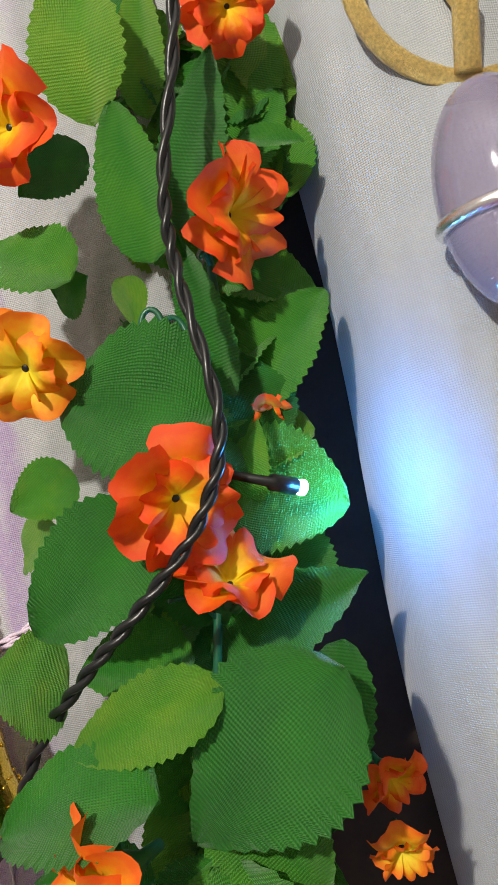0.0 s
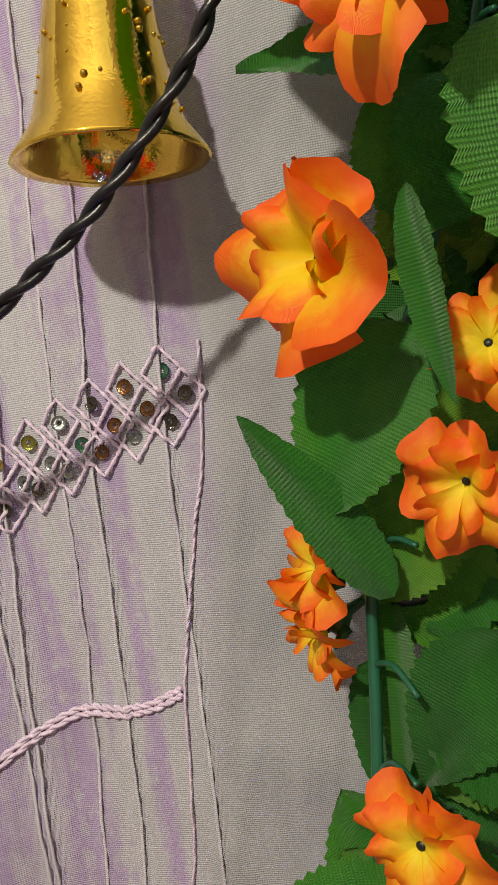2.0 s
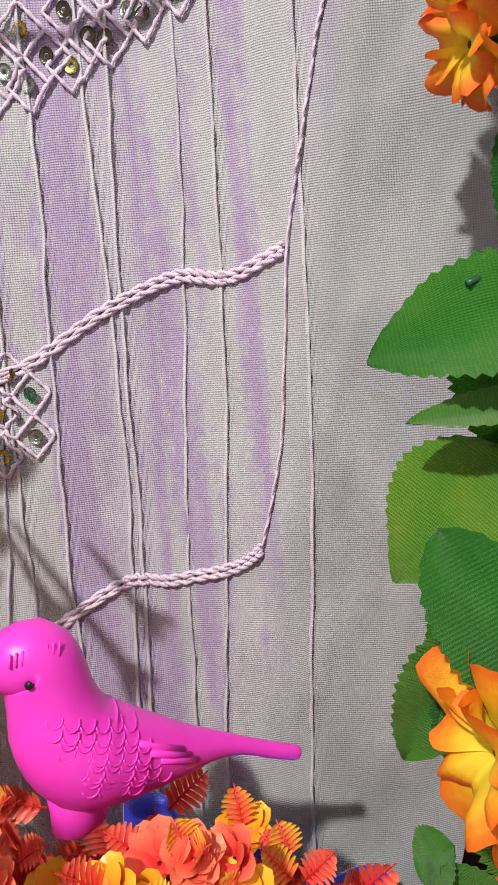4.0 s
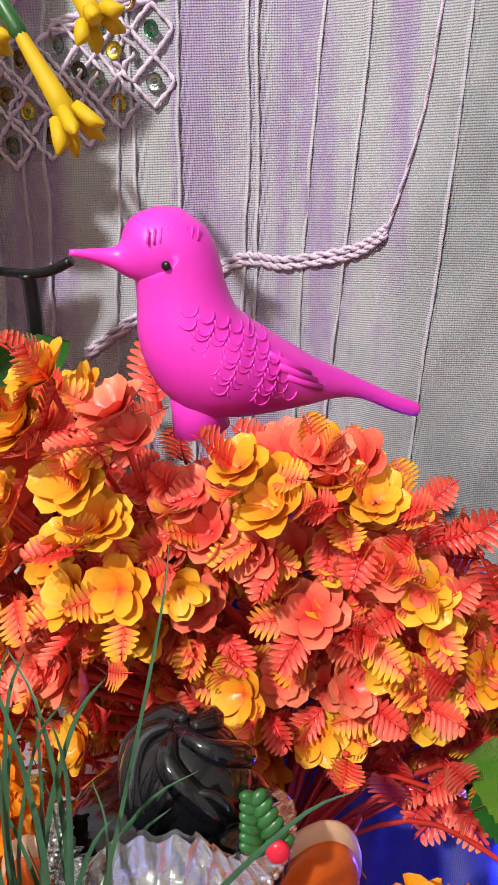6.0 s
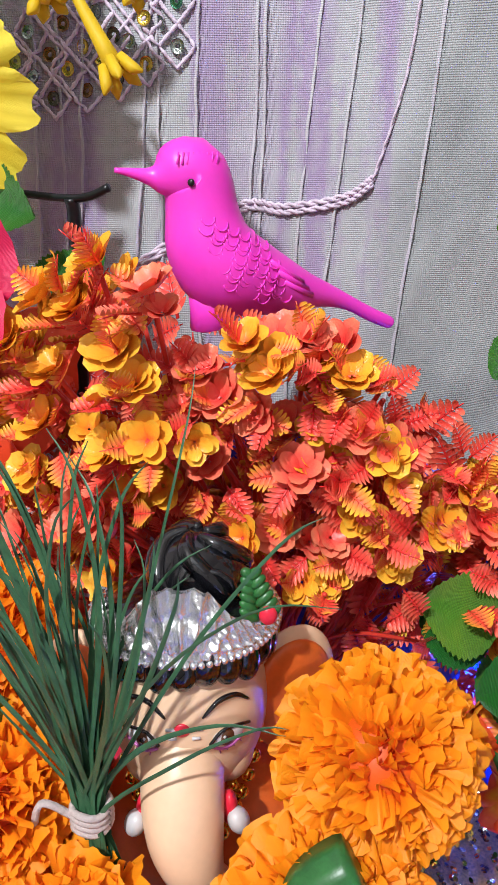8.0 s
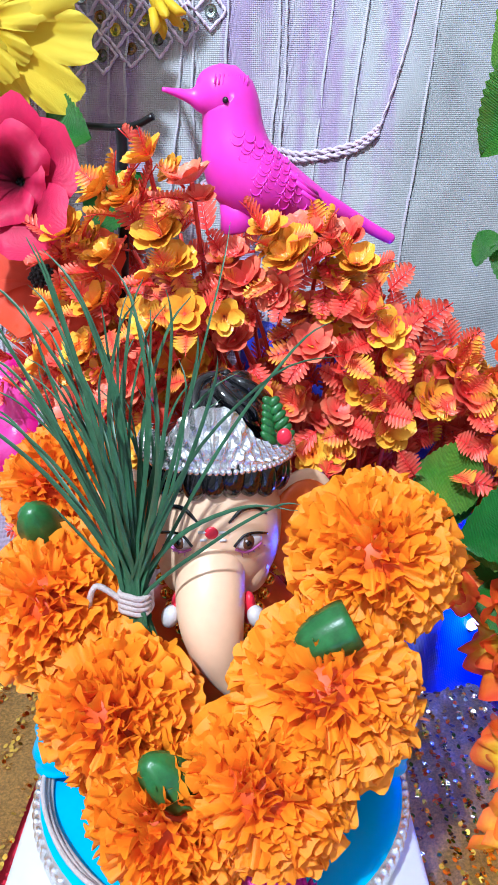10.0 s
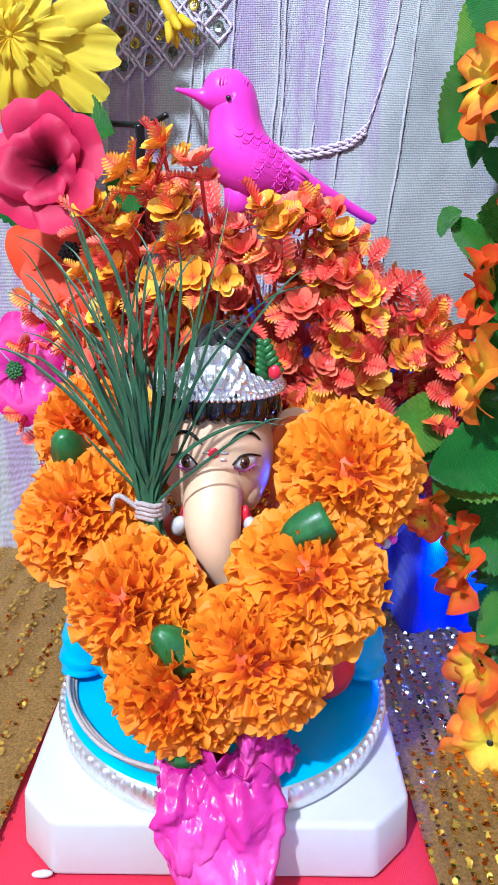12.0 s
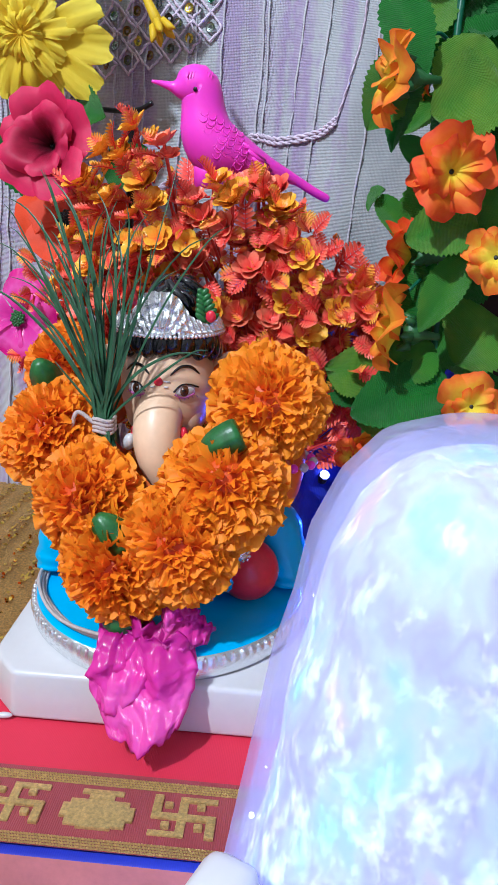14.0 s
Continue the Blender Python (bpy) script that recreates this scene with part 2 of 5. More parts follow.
def facing(origin, d, scale=1.0, spin=0.0):
    """Matrix whose z looks along d."""
    m = Vector(d).to_track_quat("Z", "Y").to_matrix().to_4x4() @ Matrix.Rotation(spin, 4, "Z") @ Matrix.Scale(scale, 4)
    m.translation = Vector(origin)
    return m


def tube(bm, pts, radius, seg=8, mat=0, cap=True):
    """A round bar swept along points; radius is one number or one for each point."""
    pts = [Vector(p) for p in pts]
    rr = radius if isinstance(radius, (list, tuple)) else [radius] * len(pts)
    rings, side = [], None
    for i, p in enumerate(pts):
        d = (pts[min(i + 1, len(pts) - 1)] - pts[max(i - 1, 0)]).normalized()
        if side is None:
            side = d.orthogonal().normalized()
        side = (side - d * side.dot(d)).normalized()
        other = d.cross(side)
        rings.append([bm.verts.new(p + (side * math.cos(a) + other * math.sin(a)) * rr[i]) for a in (2 * math.pi * k / seg for k in range(seg))])
    faces = []
    for a, b in zip(rings, rings[1:]):
        faces += [bm.faces.new((a[k], a[(k + 1) % seg], b[(k + 1) % seg], b[k])) for k in range(seg)]
    if cap:
        faces += [bm.faces.new(rings[0][::-1]), bm.faces.new(rings[-1])]
    for f in faces:
        f.material_index = mat


def ball(bm, c, r, mat=0, rot=None, u=16, v=10):
    r = r if isinstance(r, (list, tuple)) else (r, r, r)
    m = Matrix.Translation(c) @ (rot.to_4x4() if rot else Matrix()) @ Matrix.Diagonal((*r, 1))
    made = bmesh.ops.create_uvsphere(bm, u_segments=u, v_segments=v, radius=1.0, matrix=m)["verts"]
    for f in {f for vert in made for f in vert.link_faces}:
        f.material_index = mat


def spline(pts, n):
    """Smooth points through the given ones."""
    pts = [Vector(p) for p in pts]
    out = []
    for i in range(len(pts) - 1):
        p0, p1, p2, p3 = pts[max(i - 1, 0)], pts[i], pts[i + 1], pts[min(i + 2, len(pts) - 1)]
        for k in range(n):
            s = k / n
            out.append(0.5 * ((2 * p1) + (p2 - p0) * s + (2 * p0 - 5 * p1 + 4 * p2 - p3) * s * s + (3 * p1 - p0 - 3 * p2 + p3) * s ** 3))
    return out + [pts[-1]]


def grid(bm, nu, nv, at, uvs=None, mat=0):
    """A sheet of nu x nv cells; at(s, t) gives the place."""
    layer = bm.loops.layers.uv.verify()
    vs = [[bm.verts.new(at(i / nu, j / nv)) for i in range(nu + 1)] for j in range(nv + 1)]
    for j in range(nv):
        for i in range(nu):
            f = bm.faces.new((vs[j][i], vs[j][i + 1], vs[j + 1][i + 1], vs[j + 1][i]))
            f.material_index = mat
            for loop, (a, b) in zip(f.loops, ((i, j), (i + 1, j), (i + 1, j + 1), (i, j + 1))):
                loop[layer].uv = uvs(a / nu, b / nv) if uvs else (a / nu, b / nv)
    return vs


def block(bm, lo, hi, bevel=0.0, mat=0):
    made = bmesh.ops.create_cube(bm, size=1.0)["verts"]
    for v in made:
        v.co = Vector([(a + b) / 2 + c * (b - a) for a, b, c in zip(lo, hi, v.co)])
    faces = {f for v in made for f in v.link_faces}
    for f in faces:
        f.material_index = mat
    if bevel:
        bmesh.ops.bevel(bm, geom=list({e for v in made for e in v.link_edges}), offset=bevel, segments=3, affect="EDGES", profile=0.5)


# ---- the room that closes the place ----
A = radians(24.0)
U, V = Vector((math.cos(A), math.sin(A), 0)), Vector((-math.sin(A), math.cos(A), 0))
C = Vector((0.004, 0.193, 0.0))


def at_table(u, v, z):
    """A place in the frame of the table: right, back and up from the middle of the round stand."""
    return C + U * u + V * v + Vector((0, 0, z))


TABLE = Matrix.Translation(C) @ Matrix.Rotation(A, 4, "Z")

for name, lo, hi in (("wall_north", (-1.6, 0.62, -0.8), (1.9, 0.72, 1.9)), ("wall_south", (-1.6, -1.9, -0.8), (1.9, -1.8, 1.9)),
                     ("wall_west", (-1.7, -1.8, -0.8), (-1.6, 0.62, 1.9)), ("wall_east", (1.9, -1.8, -0.8), (2.0, 0.62, 1.9)),
                     ("floor", (-1.6, -1.8, -0.9), (1.9, 0.62, -0.8)), ("ceiling", (-1.6, -1.8, 1.9), (1.9, 0.62, 2.0))):
    bm = bmesh.new()
    block(bm, lo, hi)
    tagged(part(name, bm, PLASTER, None, "", False), "plain cream plaster surface of the room", "room", "", "structure")


# ---- curtain ----
PLEATS = [(-0.30 + 0.0125 * k + 0.0045 * math.sin(k * 2.3), 0.5 + 0.5 * abs(math.sin(k * 1.7)), 0.05 + 0.030 * math.sin(k * 0.9), k) for k in range(24)] + [(0.020, 0.9, 0.06, 41)]


def curtain_y(x, z):
    """Depth of the pleated backdrop cloth: sharp narrow tucks between soft folds."""
    y = 0.362 - 0.42 * max(0.0, -x - 0.03)
    for c, d, slope, k in PLEATS:
        w = x - slope * (z - 0.28) - c + 0.0012 * math.sin(z * 23 + k * 2.1)
        if abs(w) < 0.012:
            y += d * (0.0011 * math.exp(-((w - 0.0007) / 0.0006) ** 2) - 0.0016 * math.exp(-((w + 0.0008) / 0.0010) ** 2))
    plain_side = min(1.0, max(0.0, (x - 0.17 * (z - 0.28) - 0.012) / 0.02))
    y += plain_side * (0.0030 * noise.noise((x * 38 + z * 20, 5.1, z * 34)) + 0.0016 * noise.noise((x * 90, 9.3, z * 110)))
    y += 0.0040 * noise.noise((x * 24, 3.3, z * 7)) + 0.0024 * noise.noise((x * 80 + z * 30, 7.7, z * 45)) + 0.0006 * noise.noise((x * 200, 1.7, z * 160))
    return y


def curtain_edge(z):
    return 0.088 + 0.22 * (z - 0.25)


bm = bmesh.new()
grid(bm, 1500, 110, lambda s, t: ((lambda z: (lambda x: (x, curtain_y(x, z), z))(-0.46 + 0.13 * (z - 0.28) + (curtain_edge(z) + 0.46 - 0.13 * (z - 0.28)) * s))(-0.20 + 1.25 * t)))
curtain = thing("curtain", "pale grey-lilac voile curtain with pleats and sequin embroidery", "curtain")
cloth = part("cloth", bm, CURTAIN, curtain)
cloth.modifiers.new("thick", "SOLIDIFY").thickness = 0.0006


TUCK_CLOTH = fabric("lilac_tuck", [(0.3, (0.50, 0.42, 0.58)), (0.5, (0.62, 0.60, 0.66)), (0.7, (0.68, 0.67, 0.70))], 2600, 0.4, 0.75, (30, 30, 12))
for c0, d0, slope0, k0 in PLEATS:
    bm = bmesh.new()
    rows = []
    for i in range(150):
        z = -0.10 + 0.80 * i / 149
        x = c0 + slope0 * (z - 0.28) - 0.0012 * math.sin(z * 23 + k0 * 2.1)
        y = curtain_y(x - 0.0012, z)
        lift = 0.0003 + 0.0004 * noise.noise((k0 * 3.0, z * 18, 1.0))
        rows.append([bm.verts.new((x - 0.0012, y + 0.0004, z)), bm.verts.new((x - 0.0007, y - lift * 0.6, z)), bm.verts.new((x - 0.0001, y - lift, z)), bm.verts.new((x + 0.0002, y - lift * 0.5, z)), bm.verts.new((x + 0.0001, y + 0.0006, z))])
    for p, q in zip(rows, rows[1:]):
        for i in range(4):
            bm.faces.new((p[i], p[i + 1], q[i + 1], q[i]))
    part("tuck", bm, TUCK_CLOTH, curtain)


def on_curtain(x, z, off=0.0012):
    return Vector((x, curtain_y(x, z) - off, z))


def cord(points, name="cord", rows=2, r=0.0008):
    """Plaited embroidery cord sewn on the cloth."""
    bm = bmesh.new()
    pts = spline([(x, 0, z) for x, z in points], 14)
    for k in range(rows):
        for h in (0, math.pi):
            line = []
            for i, p in enumerate(pts):
                a = i * 1.1 + h
                line.append(on_curtain(p.x, p.z + 0.0024 * (k - (rows - 1) / 2) + 0.0007 * math.sin(a), 0.0012 + 0.0005 * math.cos(a)))
            tube(bm, line, r, 5)
    return part(name, bm, LILAC_THREAD, curtain, "raised lilac embroidery cord")


cord(((0.017, 0.341), (-0.003, 0.334), (-0.022, 0.336), (-0.046, 0.327), (-0.072, 0.311), (-0.10, 0.303)))
cord(((0.000, 0.241), (-0.011, 0.234), (-0.034, 0.230), (-0.05, 0.231), (-0.075, 0.217), (-0.10, 0.200)))
cord(((0.150, 0.640), (0.10, 0.600), (0.06, 0.575), (0.02, 0.570)), "cord", 2)
cord(((0.044, 0.460), (0.038, 0.420), (0.032, 0.398), (0.0255, 0.371), (0.018, 0.341), (0.010, 0.278), (0.000, 0.241)), "edge_stitch", 1, 0.0005)


def lattice(points, rows, pitch, seed):
    """A band of diamond cells in cord, a sequin in each."""
    rng = random.Random(seed)
    pts = spline([(x, 0, z) for x, z in points], 40)
    run, marks = 0.0, [pts[0]]
    for a, b in zip(pts, pts[1:]):
        run += (b - a).length
        if run >= pitch:
            run = 0.0
            marks.append(b)
    bm = bmesh.new()
    h = pitch * 0.62
    for i, p in enumerate(marks):
        for k in range(rows):
            cx, cz = p.x + (0.5 * pitch if k % 2 else 0), p.z - k * h * 1.0
            ring = [(cx, cz + h), (cx + pitch * 0.5, cz), (cx, cz - h), (cx - pitch * 0.5, cz), (cx, cz + h)]
            line = [on_curtain(x, z, 0.0014) for x, z in spline2(ring, 8)]
            tube(bm, line, [0.00070 + 0.00024 * math.sin(j * 2.1 + i) for j in range(len(line))], 6, 0, False)
            m = facing(on_curtain(cx, cz, 0.0016), (rng.uniform(-.25, .25), -1, rng.uniform(-.25, .25)), 1.0, rng.random())
            piece("sequin", rng.choice(SEQUINS), curtain, m)
    part("lattice", bm, LILAC_THREAD, curtain, "diamond lattice of lilac cord")


def spline2(ring, n):
    out = []
    for (a, b), (c, d) in zip(ring, ring[1:]):
        out += [(a + (c - a) * k / n, b + (d - b) * k / n) for k in range(n)]
    return out + [ring[-1]]


def sequin_mesh(colour, name):
    bm = bmesh.new()
    prof = ((0.0008, 0.0), (0.0014, 0.0002), (0.0025, 0.0), (0.0027, 0.0003))
    rings = [[bm.verts.new((r * math.cos(a), r * math.sin(a), z)) for a in (2 * math.pi * k / 14 for k in range(14))] for r, z in prof]
    for a, b in zip(rings, rings[1:]):
        for k in range(14):
            bm.faces.new((a[k], a[(k + 1) % 14], b[(k + 1) % 14], b[k]))
    return mesh(bm, name, plain(name, colour, 0.16, 0.9, 0.2, 500, 0.2))


SEQUINS = [sequin_mesh(c, "sequin_" + n) for n, c in (("dark", (0.10, 0.09, 0.07)), ("bronze", (0.22, 0.11, 0.05)), ("grey", (0.30, 0.34, 0.32)), ("olive", (0.34, 0.34, 0.08)), ("green", (0.10, 0.30, 0.18)), ("gold", (0.55, 0.38, 0.06)))]
SEQUINS += SEQUINS[:3]
lattice(((0.030, 0.452), (0.010, 0.447), (-0.010, 0.440), (-0.034, 0.430), (-0.052, 0.420), (-0.08, 0.412)), 3, 0.0135, 1)
lattice(((-0.077, 0.309), (-0.086, 0.304), (-0.104, 0.296), (-0.13, 0.290), (-0.15, 0.288)), 4, 0.0118, 2)
lattice(((-0.098, 0.336), (-0.112, 0.332), (-0.127, 0.329)), 3, 0.0125, 3)

# added dark board: its colour gives the shade in the gaps beside the curtain
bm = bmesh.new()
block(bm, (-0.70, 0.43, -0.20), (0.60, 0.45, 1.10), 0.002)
tagged(part("dark_backing", bm, DARK), "dark brown board added behind the curtain to keep the gaps dark", "board", "", "structure")

# ---- rolled white cloth beside the garland ----
roll = thing("white_drape", "off-white linen drape hanging in a thick rounded fold", "drape", (0.30, 0.36, -0.2))
bm = bmesh.new()


def roll_at(s, t):
    z = -0.20 + 1.25 * t
    a = math.pi * (1.02 - 1.35 * s)
    x = 0.266 + 0.058 * math.cos(a) + 0.02 * (z - 0.6) + 0.002 * math.sin(z * 21)
    y = 0.395 - 0.075 * math.sin(a) + 0.004 * noise.noise((s * 9, 1.0, z * 14)) + 0.0012 * noise.noise((s * 30, 4.0, z * 60))
    return (x - 0.30, y - 0.36, z + 0.2)


grid(bm, 110, 220, roll_at)
part("cloth", bm, ROLLED, roll).modifiers.new("thick", "SOLIDIFY").thickness = 0.001

# ---- table, cloths, stand ----
bm = bmesh.new()
block(bm, (-0.45, -0.30, -0.80), (0.45, 0.22, -0.10), 0.004)
lower = part("floor_mat", bm, BLUE_CLOTH)
lower.matrix_world = TABLE
tagged(lower, "royal blue satin cloth laid over the lower ledge", "cloth", "", "structure")

table = thing("low_table", "low table covered with red cloth and gold border", "table")
table.matrix_world = TABLE
bm = bmesh.new()
block(bm, (-0.34, -0.1165, -0.10), (0.34, 0.18, -0.0015), 0.003)
part("table_block", bm, BLUE_CLOTH, table, "blue cloth skirt")
cover = thing("red_tablecloth", "red cloth with brocade border of gold embroidery", "tablecloth")
cover.matrix_world = TABLE
bm = bmesh.new()
grid(bm, 60, 40, lambda s, t: (-0.34 + 0.68 * s, -0.079 + 0.25 * t, 0.0004 * noise.noise((s * 9, t * 9, 1))))
part("cloth", bm, RED_CLOTH, cover)
bm = bmesh.new()
grid(bm, 80, 8, lambda s, t: (-0.34 + 0.68 * s, -0.1125 + 0.0335 * t, 0.0006))
border = part("border", bm, MAROON, cover, "maroon brocade border strip")
bm = bmesh.new()
grid(bm, 80, 4, lambda s, t: (-0.34 + 0.68 * s, -0.1165 - 0.003 * (1 - t), 0.0002 - 0.012 * (1 - t)))
part("hem", bm, plain("rose_hem", (0.50, 0.16, 0.14), 0.6), cover, "faded rose hem")


def braid_fast(v, w):
    """Rows of raised gold stitches, joined."""
    verts, faces = [], []
    for row in range(max(2, int(w / 0.0011))):
        for i in range(420):
            x = -0.20 + i * 0.00105 + (0.0005 if row % 2 else 0)
            y = v + row * 0.0011
            k = len(verts)
            verts += [(x - .0005, y - .0004, .0007), (x + .0005, y - .0004, .0007), (x + .0005, y + .0004, .0007), (x - .0005, y + .0004, .0007), (x - .0001, y, .0014), (x + .0002, y, .0014)]
            faces += [(k, k + 1, k + 5, k + 4), (k + 1, k + 2, k + 5), (k + 2, k + 3, k + 4, k + 5), (k + 3, k, k + 4)]
    me = bpy.data.meshes.new("gold_braid")
    me.from_pydata(verts, [], faces)
    me.materials.append(GOLD_THREAD)
    ob = new("gold_braid", me)
    ob.parent = border
    tagged(ob, "raised gold braid", "", "", "stuff")


braid_fast(-0.0850, 0.0055)
braid_fast(-0.1118, 0.0045)


def bars(name, rects, ox, label):
    """A woven motif of raised gold bars and dots."""
    bm = bmesh.new()
    for i, (x0, y0, x1, y1) in enumerate(rects):
        block(bm, (ox + x0, -0.1045 + y0, 0.0004 - 0.00003 * i), (ox + x1, -0.1045 + y1, 0.0013 + 0.00012 * i), 0.0003)
    part(name, bm, GOLD_THREAD, border, label)


HOOKS = ((0, 0, .0085, .0022), (.0063, 0, .0085, .0170), (.0063, .0148, .0155, .0170), (0, .0070, .0155, .0095), (0, .0095, .0022, .0170), (.0133, 0, .0155, .0075), (.0028, .0118, .0048, .0140), (.0106, .0118, .0126, .0140), (.0028, .0030, .0048, .0052), (.0106, .0030, .0126, .0052))
POT = ((.004, .0148, .014, .0170), (.006, .0125, .012, .0148), (.002, .0100, .016, .0122), (.0005, .0040, .0175, .0100), (.0020, .0010, .0160, .0040), (.005, 0, .013, .0010))
for k in range(-3, 4):
    ox = -0.0200 + k * 0.0600
    bars("hooked_cross_motif", [[1.45 * q if i % 2 == 0 else q for i, q in enumerate(r)] for r in HOOKS], ox + 0.0320, "gold woven geometric motif")
    bars("pot_motif", [[1.5 * q if i % 2 == 0 else q for i, q in enumerate(r)] for r in POT], ox, "gold woven pot motif")

# white stand with cut corners
stand = thing("white_plinth", "white square plinth board with cut corners", "plinth", at_table(-0.0005, 0.0105, 0))
stand.rotation_euler = (0, 0, A)
bm = bmesh.new()
c, e = 0.0565, 0.0655
outline = [(-c + 0.004, -e), (c - 0.004, -e), (e, -c + 0.004), (e, c), (c, e), (-c, e), (-e, c), (-e, -c + 0.004)]
lo = [bm.verts.new((x, y, 0.0005)) for x, y in outline]
hi = [bm.verts.new((x * 0.985, y * 0.985, 0.0225)) for x, y in outline]
for k in range(8):
    bm.faces.new((lo[k], lo[(k + 1) % 8], hi[(k + 1) % 8], hi[k]))
bm.faces.new(hi)
bm.faces.new(lo[::-1])
bmesh.ops.bevel(bm, geom=bm.edges[:], offset=0.0022, segments=3, affect="EDGES", profile=0.5)
part("board", bm, WHITE, stand)

disc = thing("round_base", "sky-blue round idol base with silver beaded rim", "base", at_table(0.0003, 0.0068, 0.0225))
disc.rotation_euler = (0, 0, A)
bm = bmesh.new()
prof = ((0.0, 0.0), (0.0605, 0.0), (0.0618, 0.002), (0.0618, 0.0085), (0.0600, 0.0105), (0.057, 0.0118), (0.0, 0.0122))
rings = [[bm.verts.new((r * math.cos(a), r * math.sin(a), z)) for a in (2 * math.pi * k / 72 for k in range(72))] for r, z in prof[1:-1]]
for a, b in zip(rings, rings[1:]):
    for k in range(72):
        f = bm.faces.new((a[k], a[(k + 1) % 72], b[(k + 1) % 72], b[k]))
        f.material_index = 1 if a is not rings[-2] else 0
bm.faces.new(rings[-1])
bm.faces.new(rings[0][::-1])
part("base_block", bm, [SKY_BLUE, SILVER], disc)
bm = bmesh.new()
bmesh.ops.create_icosphere(bm, subdivisions=2, radius=1.0)
BEAD = mesh(bm, "rim_bead", SILVER)
for k in range(96):
    a = 2 * math.pi * k / 96
    piece("rim_bead", BEAD, disc, Matrix.Translation((0.0613 * math.cos(a), 0.0613 * math.sin(a), 0.0075)) @ Matrix.Rotation(a, 4, "Z") @ Matrix.Diagonal((0.0015, 0.0013, 0.0030, 1)))

# gold net cloths on both sides
for name, lab, pts in (("gold_net_cloth", "brown-gold sequinned net cloth lying on the table", ((0.0675, 0.052, -0.110, 0.20),)),
                       ("gold_net_cloth", "brown-gold sequinned net cloth lying on the table", ((-0.200, 0.130, -0.050, 0.20),))):
    u0, w, v0, v1 = pts[0]
    ob = thing(name, lab, "cloth", (0, 0, 0), "gold cloths")
    ob.matrix_world = TABLE
    bm = bmesh.new()
    grid(bm, 40, 90, lambda s, t: (u0 + w * s + 0.012 * (0.5 - t) * (1 if u0 > 0 else -1), v0 + (v1 - v0) * t, 0.0022 + 0.0022 * abs(noise.noise((s * 4 + u0, t * 9, 2.0))) + 0.0012 * math.sin(s * 22) ** 2))
    part("net", bm, NET, ob)
    rng = random.Random(3)
    verts, faces = [], []
    for k in range(2600):
        s, t = rng.random(), rng.random()
        s = (round(s * 9) + rng.uniform(-.22, .22)) / 9
        x, y = u0 + w * min(1, max(0, s)) + 0.012 * (0.5 - t) * (1 if u0 > 0 else -1), v0 + (v1 - v0) * t
        z = 0.0026 + 0.0022 * abs(noise.noise((s * 4 + u0, t * 9, 2.0))) + 0.0012 * math.sin(s * 22) ** 2
        n = len(verts)
        ax, ay = rng.uniform(-.6, .6), rng.uniform(-.6, .6)
        for q in range(8):
            a = q * math.pi / 4
            dx, dy = 0.0009 * math.cos(a), 0.0009 * math.sin(a)
            verts.append((x + dx, y + dy, z + ax * dx + ay * dy + 0.0008))
        faces.append(tuple(range(n, n + 8)))
    me = bpy.data.meshes.new("sequin_scatter")
    me.from_pydata(verts, [], faces)
    me.materials.append(GOLD)
    so = new("sequin_scatter", me)
    so.parent = ob
    tagged(so, "small gold sequins", "", "", "stuff")

# blue cloth behind the bush
bm = bmesh.new()
grid(bm, 60, 40, lambda s, t: (-0.05 + 0.185 * s, 0.333 + 0.008 * math.sin(s * 31) + 0.004 * noise.noise((s * 6, t * 5, 5)) - 0.02 * (1 - t), 0.0 + (0.160 - 0.05 * s) * t))
back = part("blue_cloth", bm, BLUE_CLOTH)
tagged(back, "gathered royal blue satin cloth behind the flowers", "cloth")
back.modifiers.new("thick", "SOLIDIFY").thickness = 0.001

# ---- statue, one plain mesh ----
bm = bmesh.new()
SLOTS = [SKIN, BLACK_GLOSS, SILVER, GOLD, RED_PAINT, BODY_ORANGE, SKY_BLUE, PINK_PLASTIC, WHITE, STEM, plain("brown_paint", (0.10, 0.04, 0.02), 0.2), plain("mauve_paint", (0.42, 0.10, 0.32), 0.35)]


def face_y(x, z):
    """Depth of the brow and cheeks of the figurine's head."""
    return 0.0105 - 0.0195 * math.sqrt(max(0.02, 1 - (x / 0.0200) ** 2 - ((z - 0.1255) / 0.0270) ** 2))


Z0 = 0.0347
ball(bm, (0, 0.020, Z0 + 0.034), (0.031, 0.025, 0.037), 5, None, 28, 18)
ball(bm, (0.024, 0.006, Z0 + 0.012), (0.028, 0.022, 0.012), 6)
ball(bm, (-0.024, 0.006, Z0 + 0.012), (0.028, 0.022, 0.012), 6)
ball(bm, (-0.002, 0.0105, 0.1255), (0.0200, 0.0195, 0.0270), 0, None, 32, 22)
for s in (-1, 1):
    ball(bm, (-0.002 + s * 0.0095, 0.0035, 0.1155), (0.0070, 0.0070, 0.0100), 0, None, 20, 14)
trunk = spline([(-0.0025, 0.004, 0.1245), (-0.0030, -0.0075, 0.1145), (-0.0020, -0.0140, 0.1030), (0.0015, -0.0155, 0.0925), (0.0085, -0.0140, 0.0840), (0.0150, -0.0130, 0.0810)], 7)
tube(bm, trunk, [0.0080 + 0.0027 * math.sin(math.pi * min(1, 0.12 + k / 24)) - 0.0034 * k / (len(trunk) - 1) for k in range(len(trunk))], 26, 0)
